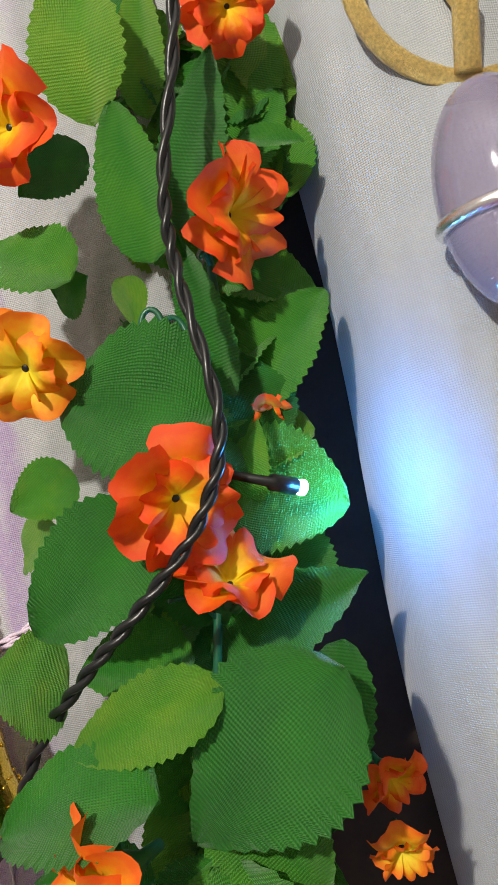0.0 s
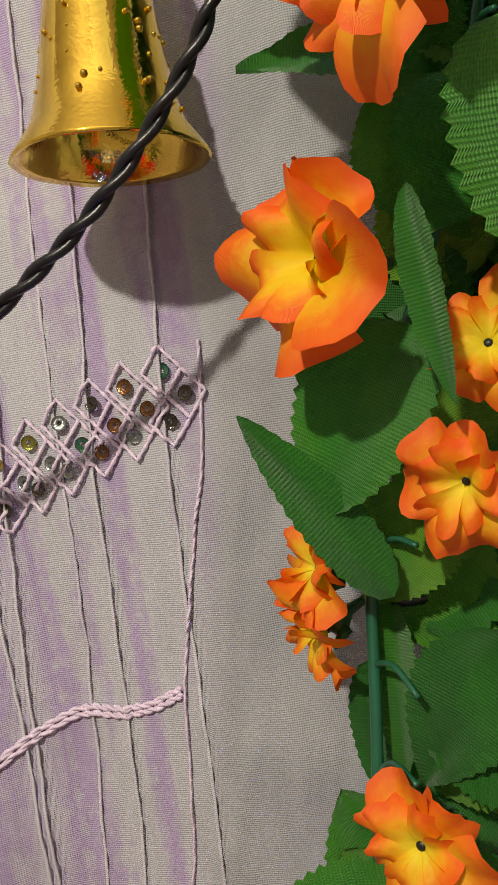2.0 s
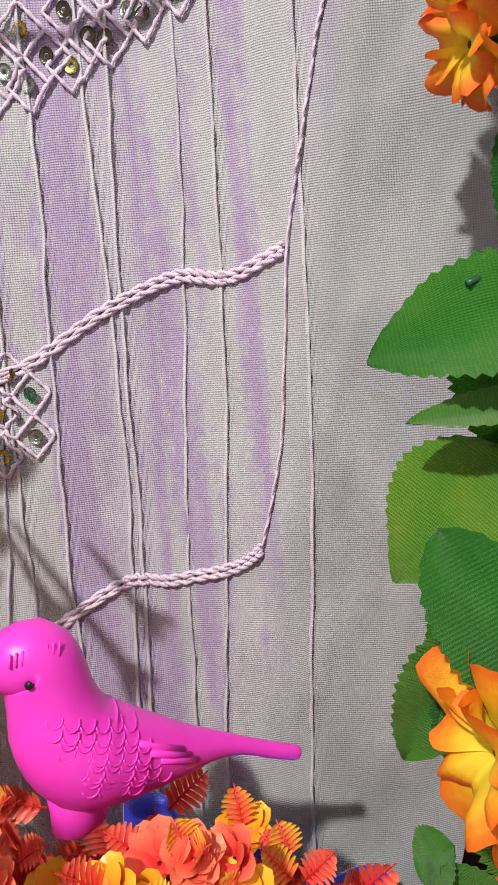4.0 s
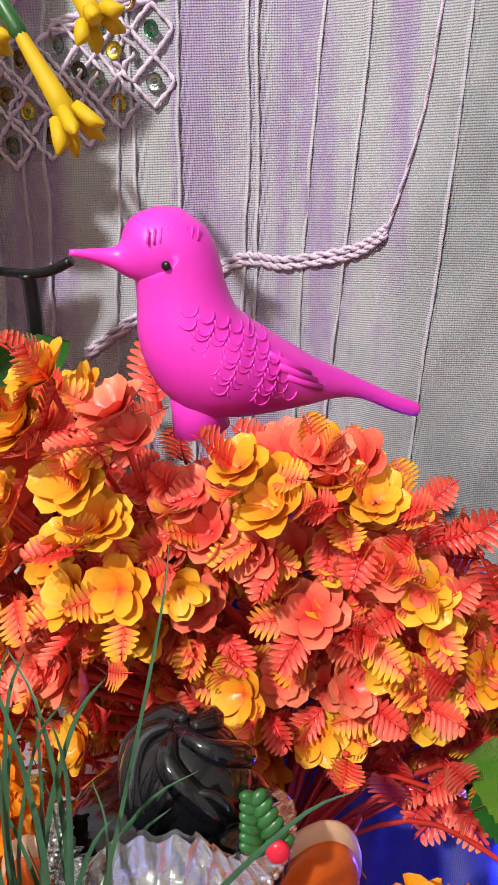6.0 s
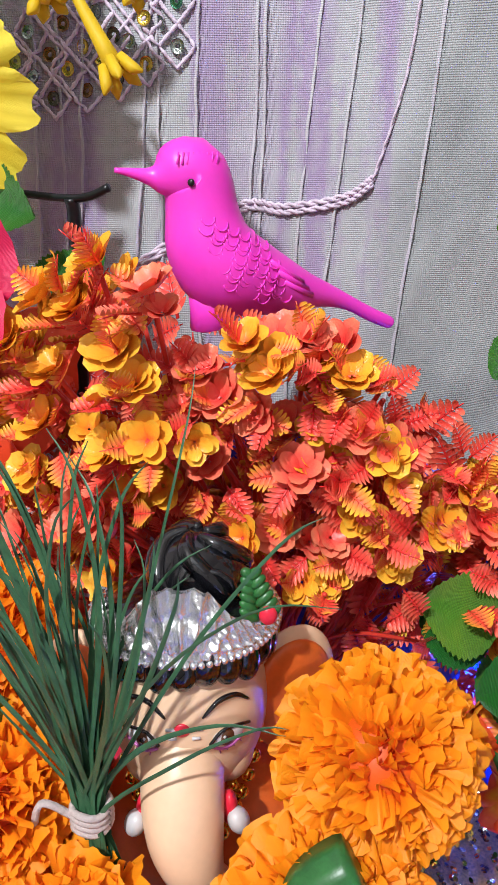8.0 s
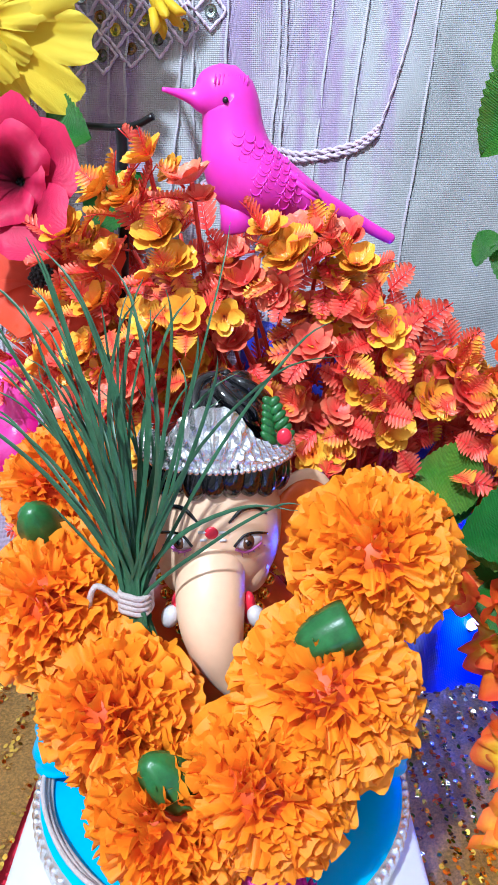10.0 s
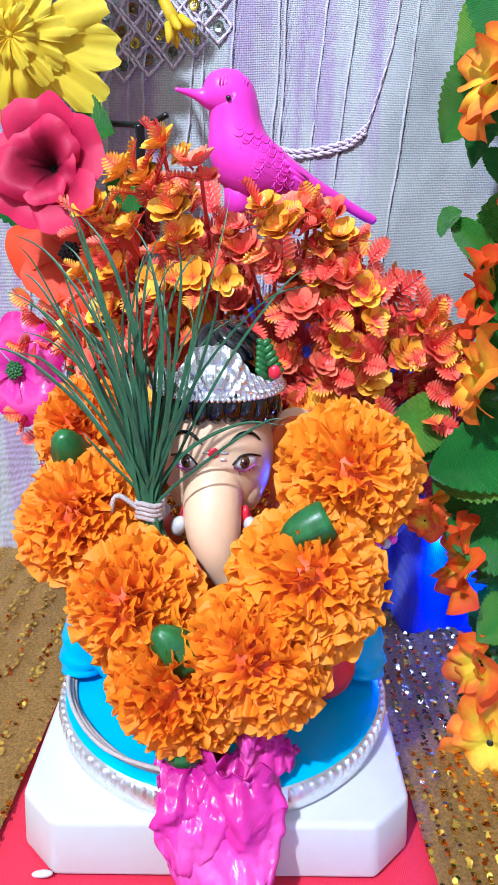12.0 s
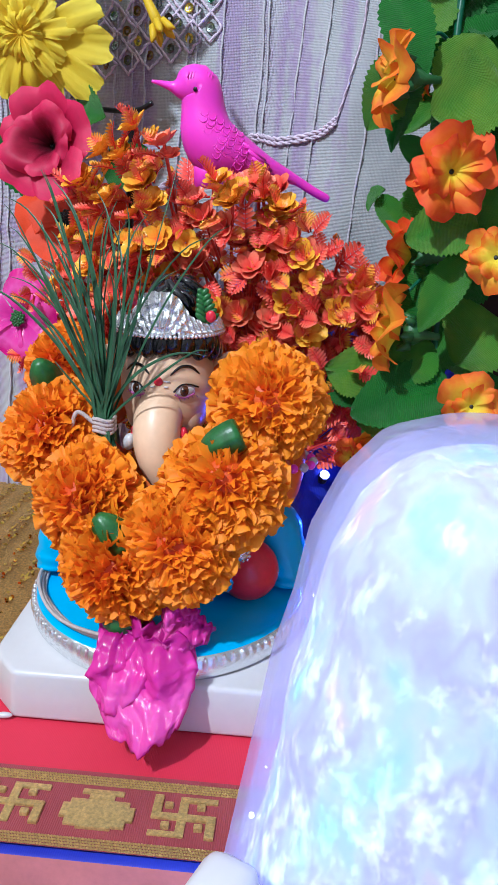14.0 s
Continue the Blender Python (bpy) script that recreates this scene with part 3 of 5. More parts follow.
for s in (-1, 1):
    ball(bm, (-0.002 + s * 0.0265, 0.018, 0.1215), (0.0140, 0.0040, 0.0180), 0, Euler((0, 0, s * 0.5)).to_matrix(), 24, 16)
    ball(bm, (-0.002 + s * 0.0265, 0.0150, 0.1208), (0.0128, 0.0036, 0.0164), 5, Euler((0, 0, s * 0.5)).to_matrix(), 24, 16)
    ball(bm, (-0.002 + s * 0.0098, -0.0078, 0.1070), (0.0022, 0.0032, 0.0062), 4, Euler((0.3, 0, s * 0.2)).to_matrix())
    ball(bm, (-0.002 + s * 0.0122, -0.0108, 0.1060), (0.0026, 0.0030, 0.0040), 8, Euler((0.4, s * -0.3, 0)).to_matrix())
    brow = spline([(s * 0.0042, 0, 0.1338), (s * 0.0078, 0, 0.1368), (s * 0.0118, 0, 0.1366), (s * 0.0150, 0, 0.1335)], 5)
    tube(bm, [(-0.002 + p.x, face_y(p.x, p.z) - 0.0001, p.z) for p in brow], [0.0002 + 0.00052 * math.sin(math.pi * k / 15) ** 0.7 for k in range(16)], 6, 1)
    ey = face_y(0.0100, 0.1275)
    turn = Euler((0, 0, s * 0.55)).to_matrix()
    ball(bm, (-0.002 + s * 0.0100, ey + 0.0004, 0.1275), (0.0043, 0.0012, 0.0025), 8, turn, 20, 12)
    ball(bm, (-0.002 + s * 0.0098, ey - 0.0005, 0.1275), (0.0021, 0.0008, 0.0022), 10, turn)
    ball(bm, (-0.002 + s * 0.0098, ey - 0.0011, 0.1275), (0.0010, 0.0005, 0.0010), 1, turn, 10, 6)
    ball(bm, (-0.002 + s * 0.0092, ey - 0.0015, 0.1284), (0.0004, 0.0003, 0.0004), 8, turn, 8, 6)
    lid = spline([(s * 0.0058, 0, 0.1272), (s * 0.0085, 0, 0.1300), (s * 0.0118, 0, 0.1300), (s * 0.0150, 0, 0.1285)], 5)
    tube(bm, [(-0.002 + p.x, face_y(p.x, p.z) - 0.0009, p.z) for p in lid], 0.00042, 6, 1)
    low = spline([(s * 0.0062, 0, 0.1262), (s * 0.0095, 0, 0.1246), (s * 0.0135, 0, 0.1262)], 5)
    tube(bm, [(-0.002 + p.x, face_y(p.x, p.z) - 0.0005, p.z) for p in low], 0.00040, 6, 11)
    for q in range(5):
        x = s * (0.0078 + 0.0016 * q)
        tube(bm, [(-0.002 + x, face_y(x, 0.1248) - 0.0004, 0.1250), (-0.002 + x + s * 0.0004, face_y(x, 0.1232) - 0.0002, 0.1234 + 0.0003 * q)], 0.00018, 5, 11)
    tube(bm, [(-0.002 + s * 0.0016, face_y(s * 0.0016, 0.1315) - 0.0002, 0.1315), (-0.002 + s * 0.0042, face_y(s * 0.0042, 0.1312) - 0.0001, 0.1312)], 0.0004, 6, 8)
    tube(bm, [(-0.002 + s * 0.0018, face_y(s * 0.0018, 0.1292) - 0.0002, 0.1292), (-0.002 + s * 0.0036, face_y(s * 0.0036, 0.1290) - 0.0001, 0.1290)], 0.0004, 6, 8)
    arm = spline([(s * 0.028, 0.020, 0.092), (s * 0.044, 0.014, 0.078), (s * 0.050, 0.008, 0.092), (s * 0.050, 0.006, 0.104)], 6)
    tube(bm, arm, [0.0105 - 0.0002 * k for k in range(len(arm))], 14, 5)
    ball(bm, (s * 0.050, 0.005, 0.109), (0.008, 0.006, 0.009), 0)
    for k in range(14):
        a = 2 * math.pi * k / 14
        ball(bm, (s * 0.051 + 0.0105 * math.cos(a), 0.006 + 0.0105 * math.sin(a), 0.096), 0.002, 7 if k % 2 else 8, None, 8, 6)
    leg = spline([(s * 0.020, 0.010, Z0 + 0.02), (s * 0.044, 0.012, Z0 + 0.030), (s * 0.053, 0.008, Z0 + 0.010), (s * 0.054, 0.006, Z0 + 0.001)], 6)
    tube(bm, leg, [0.0125 - 0.0003 * k + 0.0006 * (k % 3) for k in range(len(leg))], 14, 6)
ball(bm, (-0.0025, face_y(0, 0.1312), 0.1312), (0.0019, 0.0007, 0.0019), 4)
# hair
ball(bm, (-0.002, 0.0130, 0.1460), (0.0214, 0.0195, 0.0110), 1, None, 28, 16)
for k in range(13):
    a = math.pi * (0.98 + 1.04 * k / 12)
    ball(bm, (-0.002 + 0.0190 * math.cos(a), 0.0125 + 0.0180 * math.sin(a), 0.1462 - 0.0040 * (abs(k - 6) / 6) ** 2), (0.0036, 0.0040, 0.0058 + 0.0008 * (k % 2)), 1, Euler((0, 0.25 * math.sin(k * 2.0), a)).to_matrix(), 14, 10)
ball(bm, (0.0010, 0.0140, 0.1580), (0.0125, 0.0122, 0.0118), 1, None, 26, 16)
for k in range(5):
    a = 2 * math.pi * k / 5
    tube(bm, spline([(0.001 + 0.002 * math.cos(a), 0.014 + 0.002 * math.sin(a), 0.1698), (0.001 + 0.0072 * math.cos(a + .7), 0.014 + 0.0070 * math.sin(a + .7), 0.1675), (0.001 + 0.0116 * math.cos(a + 1.4), 0.014 + 0.0113 * math.sin(a + 1.4), 0.1610), (0.001 + 0.0112 * math.cos(a + 2.1), 0.014 + 0.0108 * math.sin(a + 2.1), 0.1530)], 6), [0.0012 + 0.0014 * math.sin(math.pi * q / 18) for q in range(19)], 8, 1)
tube(bm, [(0.0070 * math.cos(q * 0.5) * (1 - q / 22) + 0.003, 0.0032 + 0.0003 * q, 0.1600 + 0.0060 * math.sin(q * 0.5) * (1 - q / 22)) for q in range(20)], [0.0011 - 0.00003 * q for q in range(20)], 7, 1)


# crown: one embossed plate round the brow, tallest at the front
def crown_at(s, t):
    f = s * 2 - 1
    a = math.pi * (1.5 + 0.53 * f)
    fan = math.exp(-((f + 0.02) / 0.34) ** 4)
    tall = (0.0062 + 0.0105 * fan) * (1 + 0.045 * abs(math.cos(f * 30)) * t)
    spoke = math.cos(math.atan2(f * 0.034, 0.004 + t * tall) * 26)
    ridge = 0.0008 * spoke * fan * min(1, t * 2.5) + 0.0008 * (1 - fan) * math.cos(f * 80 + t * 5) * (1 if t > 0.25 else 0)
    ridge += 0.0008 * math.exp(-((t - 0.10) / 0.06) ** 2) * (0.5 + 0.5 * math.cos(f * 120)) + 0.0007 * math.exp(-((t - 0.24) / 0.05) ** 2)
    ring = math.hypot(f / 0.13, (t - 0.42) / 0.20)
    ridge += 0.0013 * math.exp(-ring ** 2) - 0.0008 * math.exp(-((ring - 1.3) / 0.25) ** 2)
    ridge += 0.0004 * noise.noise((f * 40, t * 12, 4.0))
    r = 0.0225 + ridge - 0.0028 * t * t
    return (-0.002 + r * math.cos(a), 0.0125 + 0.94 * r * math.sin(a), 0.1490 + tall * t)


grid(bm, 260, 34, crown_at, None, 2)
grid(bm, 60, 4, lambda s, t: ((lambda p: (p[0] * 0.93, p[1] * 0.93 + 0.0008, p[2]))(crown_at(s, t))), None, 2)
for k in range(44):
    a = math.pi * (0.97 + 1.06 * k / 43)
    ball(bm, (-0.002 + 0.0228 * math.cos(a), 0.0125 + 0.0214 * math.sin(a), 0.1492), (0.0009, 0.0009, 0.0009), 2, None, 8, 6)
for k in range(6):
    h = 0.1560 + 0.0020 * k
    for q in (-1, 1):
        ball(bm, (0.0155 - 0.0004 * k + q * (0.0024 - 0.00032 * k), 0.0000 + 0.0003 * k, h), (0.0032 - 0.00025 * k, 0.0011, 0.0013), 9, Euler((0, q * -0.7, 0.3)).to_matrix(), 10, 6)
ball(bm, (0.0172, -0.0016, 0.1570), (0.0021, 0.0014, 0.0024), 4)
# necklace, cushion
for k in range(23):
    f = k / 22 * 2 - 1
    ball(bm, (-0.002 + 0.018 * f, -0.0085 + 0.020 * f * f, 0.0905 + 0.020 * f * f), 0.0020, 3, None, 10, 6)
    ball(bm, (-0.002 + 0.015 * f, -0.0095 + 0.020 * f * f, 0.0950 + 0.018 * f * f), 0.0016, 3, None, 10, 6)
ball(bm, (-0.0025, -0.0115, 0.0890), (0.0028, 0.0016, 0.0028), 4)
ball(bm, (0.036, -0.004, Z0 + 0.013), (0.0135, 0.012, 0.014), 4, None, 24, 16)
ball(bm, (0.032, -0.013, Z0 + 0.027), (0.006, 0.005, 0.006), 2, None, 18, 12)
for k in range(40):
    a = k * 2.4
    zq = 1 - 2 * (k + .5) / 40
    rq = math.sqrt(1 - zq * zq)
    ball(bm, (0.032 + 0.006 * rq * math.cos(a), -0.013 + 0.005 * rq * math.sin(a), Z0 + 0.027 + 0.006 * zq), 0.0008, 2, None, 6, 4)
idol = part("idol_figurine", bm, SLOTS)
idol.matrix_world = TABLE
tagged(idol, "painted figurine with black topknot and silver crown on a blue base", "figurine")

# ---- bird figurine, one plain mesh ----
bm = bmesh.new()
S = 0.000167
side = Vector((0.73, 0.68, 0))
eye0 = Vector((-0.0275, 0.2575, 0.2450))


def bird_at(px, py, out=0.0):
    return eye0 + side * ((px - 290) * S) + Vector((0, 0, (344 - py) * S)) + Vector((0.68, -0.73, 0)) * out


spine = [(180, 326, 4), (205, 330, 8), (235, 336, 15), (252, 337, 30), (272, 333, 50), (305, 330, 59), (316, 352, 62), (321, 390, 66), (330, 440, 79), (356, 482, 86), (402, 503, 76), (455, 520, 58), (505, 534, 40), (550, 544, 25), (600, 562, 15), (650, 588, 14), (690, 606, 13), (698, 610, 8)]


def on_side(px, py):
    """How far the bird's flank stands out at a point of its profile."""
    best = 0.0
    for (x0, y0, r0), (x1, y1, r1) in zip(spine, spine[1:]):
        run = (x1 - x0) ** 2 + (y1 - y0) ** 2
        f = min(1.0, max(0.0, ((px - x0) * (x1 - x0) + (py - y0) * (y1 - y0)) / run))
        gap = math.hypot(px - x0 - f * (x1 - x0), py - y0 - f * (y1 - y0))
        best = max(best, (0.92 * (r0 + f * (r1 - r0))) ** 2 - gap ** 2)
    return math.sqrt(best) * S


line = spline([bird_at(x, y) for x, y, r in spine], 3)
rad = [v.x for v in spline([(r * S * 0.92, 0, 0) for x, y, r in spine], 3)]
tube(bm, line, rad, 28)
tube(bm, [bird_at(336, 525), bird_at(334, 555), bird_at(338, 582), bird_at(339, 585)], [0.0070, 0.0062, 0.0070, 0.0045], 16)
rng = random.Random(5)
for r in range(8):
    for k in range(6):
        x, y = 312 + k * 21 + r * 6 - 10 * (r % 2), 396 + r * 15 + k * 9
        if y > 545 - 0.1 * (x - 330):
            continue
        rim = [bird_at(x + 11 * math.cos(q), y + 12 * math.sin(q), on_side(x + 11 * math.cos(q), y + 12 * math.sin(q)) - 0.00005) for q in (math.pi * j / 6 for j in range(7))]
        tube(bm, rim, 0.00026, 5)
for k in range(3):
    tube(bm, [bird_at(x, y, on_side(x, y) - 0.0004) for x, y in ((420 + 14 * k, 470 + 18 * k), (455 + 14 * k, 492 + 16 * k), (490 + 10 * k, 512 + 12 * k))], 0.0009, 8)
for k in range(9):
    a = 268 + k * 8
    tube(bm, [bird_at(a, 318 - 0.05 * (k - 4) ** 2, 0.0080), bird_at(a + 4, 300, 0.0071)], 0.00028, 6)
ball(bm, bird_at(288, 344, 0.0088), (0.0010, 0.0007, 0.0010), 1)
bird = part("bird_figurine", bm, [PINK_PLASTIC, BLACK_RUBBER])
tagged(bird, "bright pink moulded plastic bird perched on the flower bush", "toy bird")


# ---- plants: unit meshes ----
def unit_leaf(seed):
    rng = random.Random(seed)
    bm = bmesh.new()
    rows, cols = 30, 6
    sag, fold, curl = rng.uniform(0.10, 0.30), rng.uniform(0.08, 0.32), rng.uniform(-0.08, 0.12)

    def at(s, t):
        w = 0.5 * math.sin(math.pi * min(1, t ** 0.74)) ** (0.62, 0.84, 0.74)[seed % 3] if 0 < t < 1 else 0.012
        x = (s * 2 - 1)
        tooth = 1.0 + (0.045 if int(t * rows + 0.5) % 2 else -0.045) * abs(x) ** 6
        z = fold * abs(x) * w * 1.4 - sag * (t - 0.4) ** 2 + curl * math.sin(t * 5 + x * 2) * 0.5 + 0.05 * noise.noise((x * 1.5 + seed, t * 3, seed)) + 0.012 * math.sin(t * 22 + abs(x) * 6) * abs(x)
        return (x * w * tooth, t, z)
    grid(bm, cols, rows, at, lambda a, b: (a * 1.0, b * 1.0))
    return mesh(bm, "leaf", LEAF)


LEAVES = [unit_leaf(k) for k in range(7)]


def unit_petals(seed, n, cup, ruffle, material, name="petals", rings=1, narrow=1.0, frill=True):
    """A cloth flower of radius 1 that looks along z."""
    rng = random.Random(seed)
    bm = bmesh.new()
    for ring in range(rings):
        size = 1.0 - 0.33 * ring
        for k in range(n):
            a0 = 2 * math.pi * (k + 0.5 * ring) / n + rng.uniform(-0.12, 0.12)
            up = cup * (1 + 0.6 * ring) + rng.uniform(-0.12, 0.12)
            wid = narrow * (1.32 + rng.uniform(-.1, .15)) * math.pi / n
            ph = rng.uniform(0, 6)
            grow = rng.uniform(0.80, 1.12)

            def at(s, t):
                x = s * 2 - 1
                r = size * grow * (0.08 + 0.92 * t * (1.0 - 0.20 * abs(x) ** 3 + 0.03 * math.sin(7 * x + ph) + 0.07 * t ** 4 * noise.noise((x * 5, ph, 0.5))))
                a = a0 + x * wid * (0.85 + 0.15 * min(1, t * 1.4)) * (1.0 - 0.12 * t ** 4)
                z = up * r * (1.15 - 0.55 * t) + ruffle * math.sin(3.2 * x + ph) * t * t + 0.10 * ring - 0.22 * max(0, t - 0.65) * (1 + math.sin(ph)) + 0.16 * x * x * t * (1 - t) + 0.02 * math.sin(14 * x + ph) * t ** 3
                return (r * math.cos(a), r * math.sin(a), z)
            grid(bm, 12, 8, at, lambda s, t: (t, s))
    return mesh(bm, name, material)


def unit_calyx():
    bm = bmesh.new()
    tube(bm, [(0, 0, -0.75), (0, 0, -0.45), (0, 0, -0.25), (0, 0, -0.08), (0, 0, 0.02)], [0.07, 0.10, 0.24, 0.28, 0.10], 12)
    for k in range(6):
        a = 2 * math.pi * k / 6
        d = Vector((math.cos(a), math.sin(a), 0))
        tube(bm, [d * 0.27 + Vector((0, 0, -0.16)), d * 0.36 + Vector((0, 0, -0.02)), d * 0.42 + Vector((0, 0, 0.08))], [0.11, 0.07, 0.01], 6)
    return mesh(bm, "calyx", CALYX)


def unit_heart():
    bm = bmesh.new()
    tube(bm, [(0, 0, 0.02), (0, 0, 0.14), (0, 0, 0.18)], [0.09, 0.085, 0.05], 10)
    return mesh(bm, "flower_heart", BLACK_RUBBER)


BLOOMS = [unit_petals(11, 6, 0.75, 0.24, ORANGE, "petals", 2), unit_petals(12, 6, 0.50, 0.22, AMBER, "petals", 2), unit_petals(13, 5, 0.8, 0.26, ORANGE, "petals", 2), unit_petals(14, 6, 0.65, 0.22, AMBER, "petals", 2)]
CALYX_MESH, HEART = unit_calyx(), unit_heart()

# ---- leaf garland ----
garland = thing("leaf_garland", "hanging artificial garland of green cloth leaves and orange flowers", "garland")
made = [0]


def leaf(base, tip, width, n, tone):
    d = Vector(tip) - Vector(base)
    n = Vector(n) + Vector((-0.1, 0, 0.5))
    made[0] += 1
    k = LEAVES[made[0] % len(LEAVES)]
    piece("leaf", k, garland, axes(Vector(base), d, n, width * 1.08, d.length, min(width, d.length)))


def blossom(c, d, r, kind):
    made[0] += 1
    me = BLOOMS[(kind + 2 * (made[0] % 2)) % 4]
    m = facing(Vector(c) - Vector(d) * r * 0.35, d, r * 1.08, made[0] * 1.3)
    f = piece("flower", me, garland, m)
    piece("calyx", CALYX_MESH, f, Matrix())
    piece("flower_heart", HEART, f, Matrix())


leaf((0.144, 0.330, 0.753), (0.151, 0.322, 0.815), 0.0342, (-0.04, -0.85, -0.79), 1)
leaf((0.160, 0.352, 0.761), (0.171, 0.341, 0.813), 0.0193, (0.07, -0.57, -0.38), 0.6)
leaf((0.155, 0.320, 0.695), (0.154, 0.320, 0.755), 0.0240, (0.03, -0.85, -0.57), 1)
leaf((0.166, 0.330, 0.706), (0.192, 0.321, 0.764), 0.0271, (-0.13, -1.05, -0.21), 1.3)
leaf((0.192, 0.356, 0.749), (0.213, 0.357, 0.796), 0.0281, (0.20, -0.67, -0.70), 0.5)
leaf((0.193, 0.340, 0.738), (0.216, 0.333, 0.727), 0.0099, (0.09, -0.76, -0.23), 1)
leaf((0.174, 0.345, 0.641), (0.210, 0.347, 0.678), 0.0335, (-0.19, -0.91, -0.10), 1.4)
leaf((0.170, 0.330, 0.643), (0.164, 0.326, 0.706), 0.0174, (-0.03, -0.97, -0.51), 1.1)
leaf((0.166, 0.305, 0.636), (0.114, 0.308, 0.656), 0.0520, (0.51, -0.91, -0.29), 0.8)
leaf((0.127, 0.315, 0.696), (0.096, 0.318, 0.715), 0.0330, (0.40, -0.63, -0.16), 1.6)
leaf((0.140, 0.325, 0.744), (0.113, 0.321, 0.732), 0.0219, (0.23, -0.78, -0.50), 0.9)
leaf((0.113, 0.315, 0.629), (0.091, 0.306, 0.623), 0.0205, (0.30, -0.72, -0.36), 0.8)
leaf((0.141, 0.305, 0.610), (0.095, 0.294, 0.582), 0.0383, (0.46, -1.05, 0.06), 0.7)
leaf((0.158, 0.335, 0.614), (0.201, 0.331, 0.599), 0.0441, (0.02, -0.69, -0.19), 1)
leaf((0.141, 0.325, 0.553), (0.201, 0.320, 0.576), 0.0310, (-0.03, -0.89, 0.03), 1)
leaf((0.139, 0.315, 0.561), (0.100, 0.309, 0.565), 0.0272, (0.50, -1.03, 0.20), 1)
leaf((0.153, 0.285, 0.557), (0.102, 0.287, 0.546), 0.0240, (0.12, -1.17, 0.07), 1)
leaf((0.189, 0.280, 0.557), (0.135, 0.280, 0.517), 0.0496, (0.29, -1.08, 0.21), 1.2)
leaf((0.189, 0.305, 0.559), (0.172, 0.296, 0.505), 0.0228, (0.10, -1.22, 0.43), 1)
leaf((0.130, 0.275, 0.534), (0.079, 0.277, 0.532), 0.0386, (0.72, -0.70, 0.59), 1.2)
leaf((0.098, 0.305, 0.560), (0.078, 0.293, 0.572), 0.0422, (0.35, -0.58, 0.32), 1.3)
leaf((0.115, 0.330, 0.694), (0.130, 0.323, 0.698), 0.0200, (0.13, -0.92, -0.55), 0.8)
leaf((0.141, 0.335, 0.698), (0.142, 0.329, 0.677), 0.0120, (0.52, -1.02, -0.60), 1)
leaf((0.083, 0.325, 0.606), (0.103, 0.314, 0.613), 0.0193, (0.24, -0.73, -0.10), 1.4)
leaf((0.089, 0.290, 0.262), (0.075, 0.286, 0.226), 0.0210, (-0.30, -1.01, 0.76), 0.6)
leaf((0.068, 0.270, 0.249), (0.058, 0.273, 0.238), 0.0129, (-0.21, -0.61, 0.73), 0.8)
leaf((0.064, 0.265, 0.207), (0.057, 0.264, 0.198), 0.0130, (-0.22, -0.53, 0.41), 1)
leaf((0.070, 0.260, 0.248), (0.065, 0.263, 0.239), 0.0099, (0.12, -1.14, 0.28), 1.1)
leaf((0.072, 0.262, 0.262), (0.067, 0.260, 0.221), 0.0157, (0.23, -0.83, 0.15), 1)
leaf((0.062, 0.262, 0.204), (0.081, 0.264, 0.184), 0.0105, (-0.05, -0.80, 0.23), 0.8)
leaf((0.067, 0.262, 0.118), (0.045, 0.264, 0.124), 0.0232, (0.25, -0.70, 0.11), 1)
leaf((0.099, 0.250, 0.125), (0.066, 0.249, 0.108), 0.0324, (0.04, -0.70, 0.48), 1)
leaf((0.094, 0.255, 0.147), (0.080, 0.251, 0.130), 0.0233, (0.14, -1.24, -0.03), 0.9)
leaf((0.103, 0.255, 0.082), (0.071, 0.253, 0.090), 0.0293, (0.11, -0.69, 0.47), 1.1)
leaf((0.115, 0.235, -0.010), (0.104, 0.225, -0.036), 0.0252, (-0.04, -0.58, 0.69), 1)
leaf((0.106, 0.250, 0.065), (0.090, 0.238, 0.051), 0.0200, (0.29, -0.67, 0.24), 0.8)
leaf((0.075, 0.270, 0.183), (0.086, 0.267, 0.150), 0.0108, (0.07, -0.81, 0.03), 0.8)
leaf((0.110, 0.250, 0.244), (0.087, 0.242, 0.234), 0.0288, (0.23, -0.69, -0.34), 0.9)
leaf((0.066, 0.250, 0.279), (0.084, 0.240, 0.243), 0.0187, (0.38, -0.71, -0.16), 1)
leaf((0.071, 0.262, 0.257), (0.057, 0.257, 0.229), 0.0213, (0.54, -0.77, -0.37), 1)
leaf((0.108, 0.250, 0.195), (0.081, 0.245, 0.189), 0.0242, (0.43, -1.17, 0.28), 1)
leaf((0.106, 0.250, 0.130), (0.065, 0.241, 0.115), 0.0287, (0.06, -0.93, 0.17), 0.9)
leaf((0.069, 0.262, 0.126), (0.045, 0.259, 0.129), 0.0231, (0.58, -0.78, -0.06), 1)
leaf((0.106, 0.250, 0.184), (0.091, 0.243, 0.153), 0.0157, (0.27, -0.97, 0.26), 0.8)
leaf((0.077, 0.262, 0.184), (0.087, 0.258, 0.147), 0.0143, (0.02, -1.10, 0.34), 0.7)
leaf((0.099, 0.260, 0.262), (0.087, 0.254, 0.235), 0.0233, (0.41, -0.67, -0.05), 0.7)
leaf((0.117, 0.265, 0.159), (0.101, 0.264, 0.138), 0.0355, (0.26, -1.08, 0.43), 0.7)
leaf((0.081, 0.265, 0.226), (0.078, 0.260, 0.215), 0.0204, (0.53, -1.07, 0.18), 0.8)
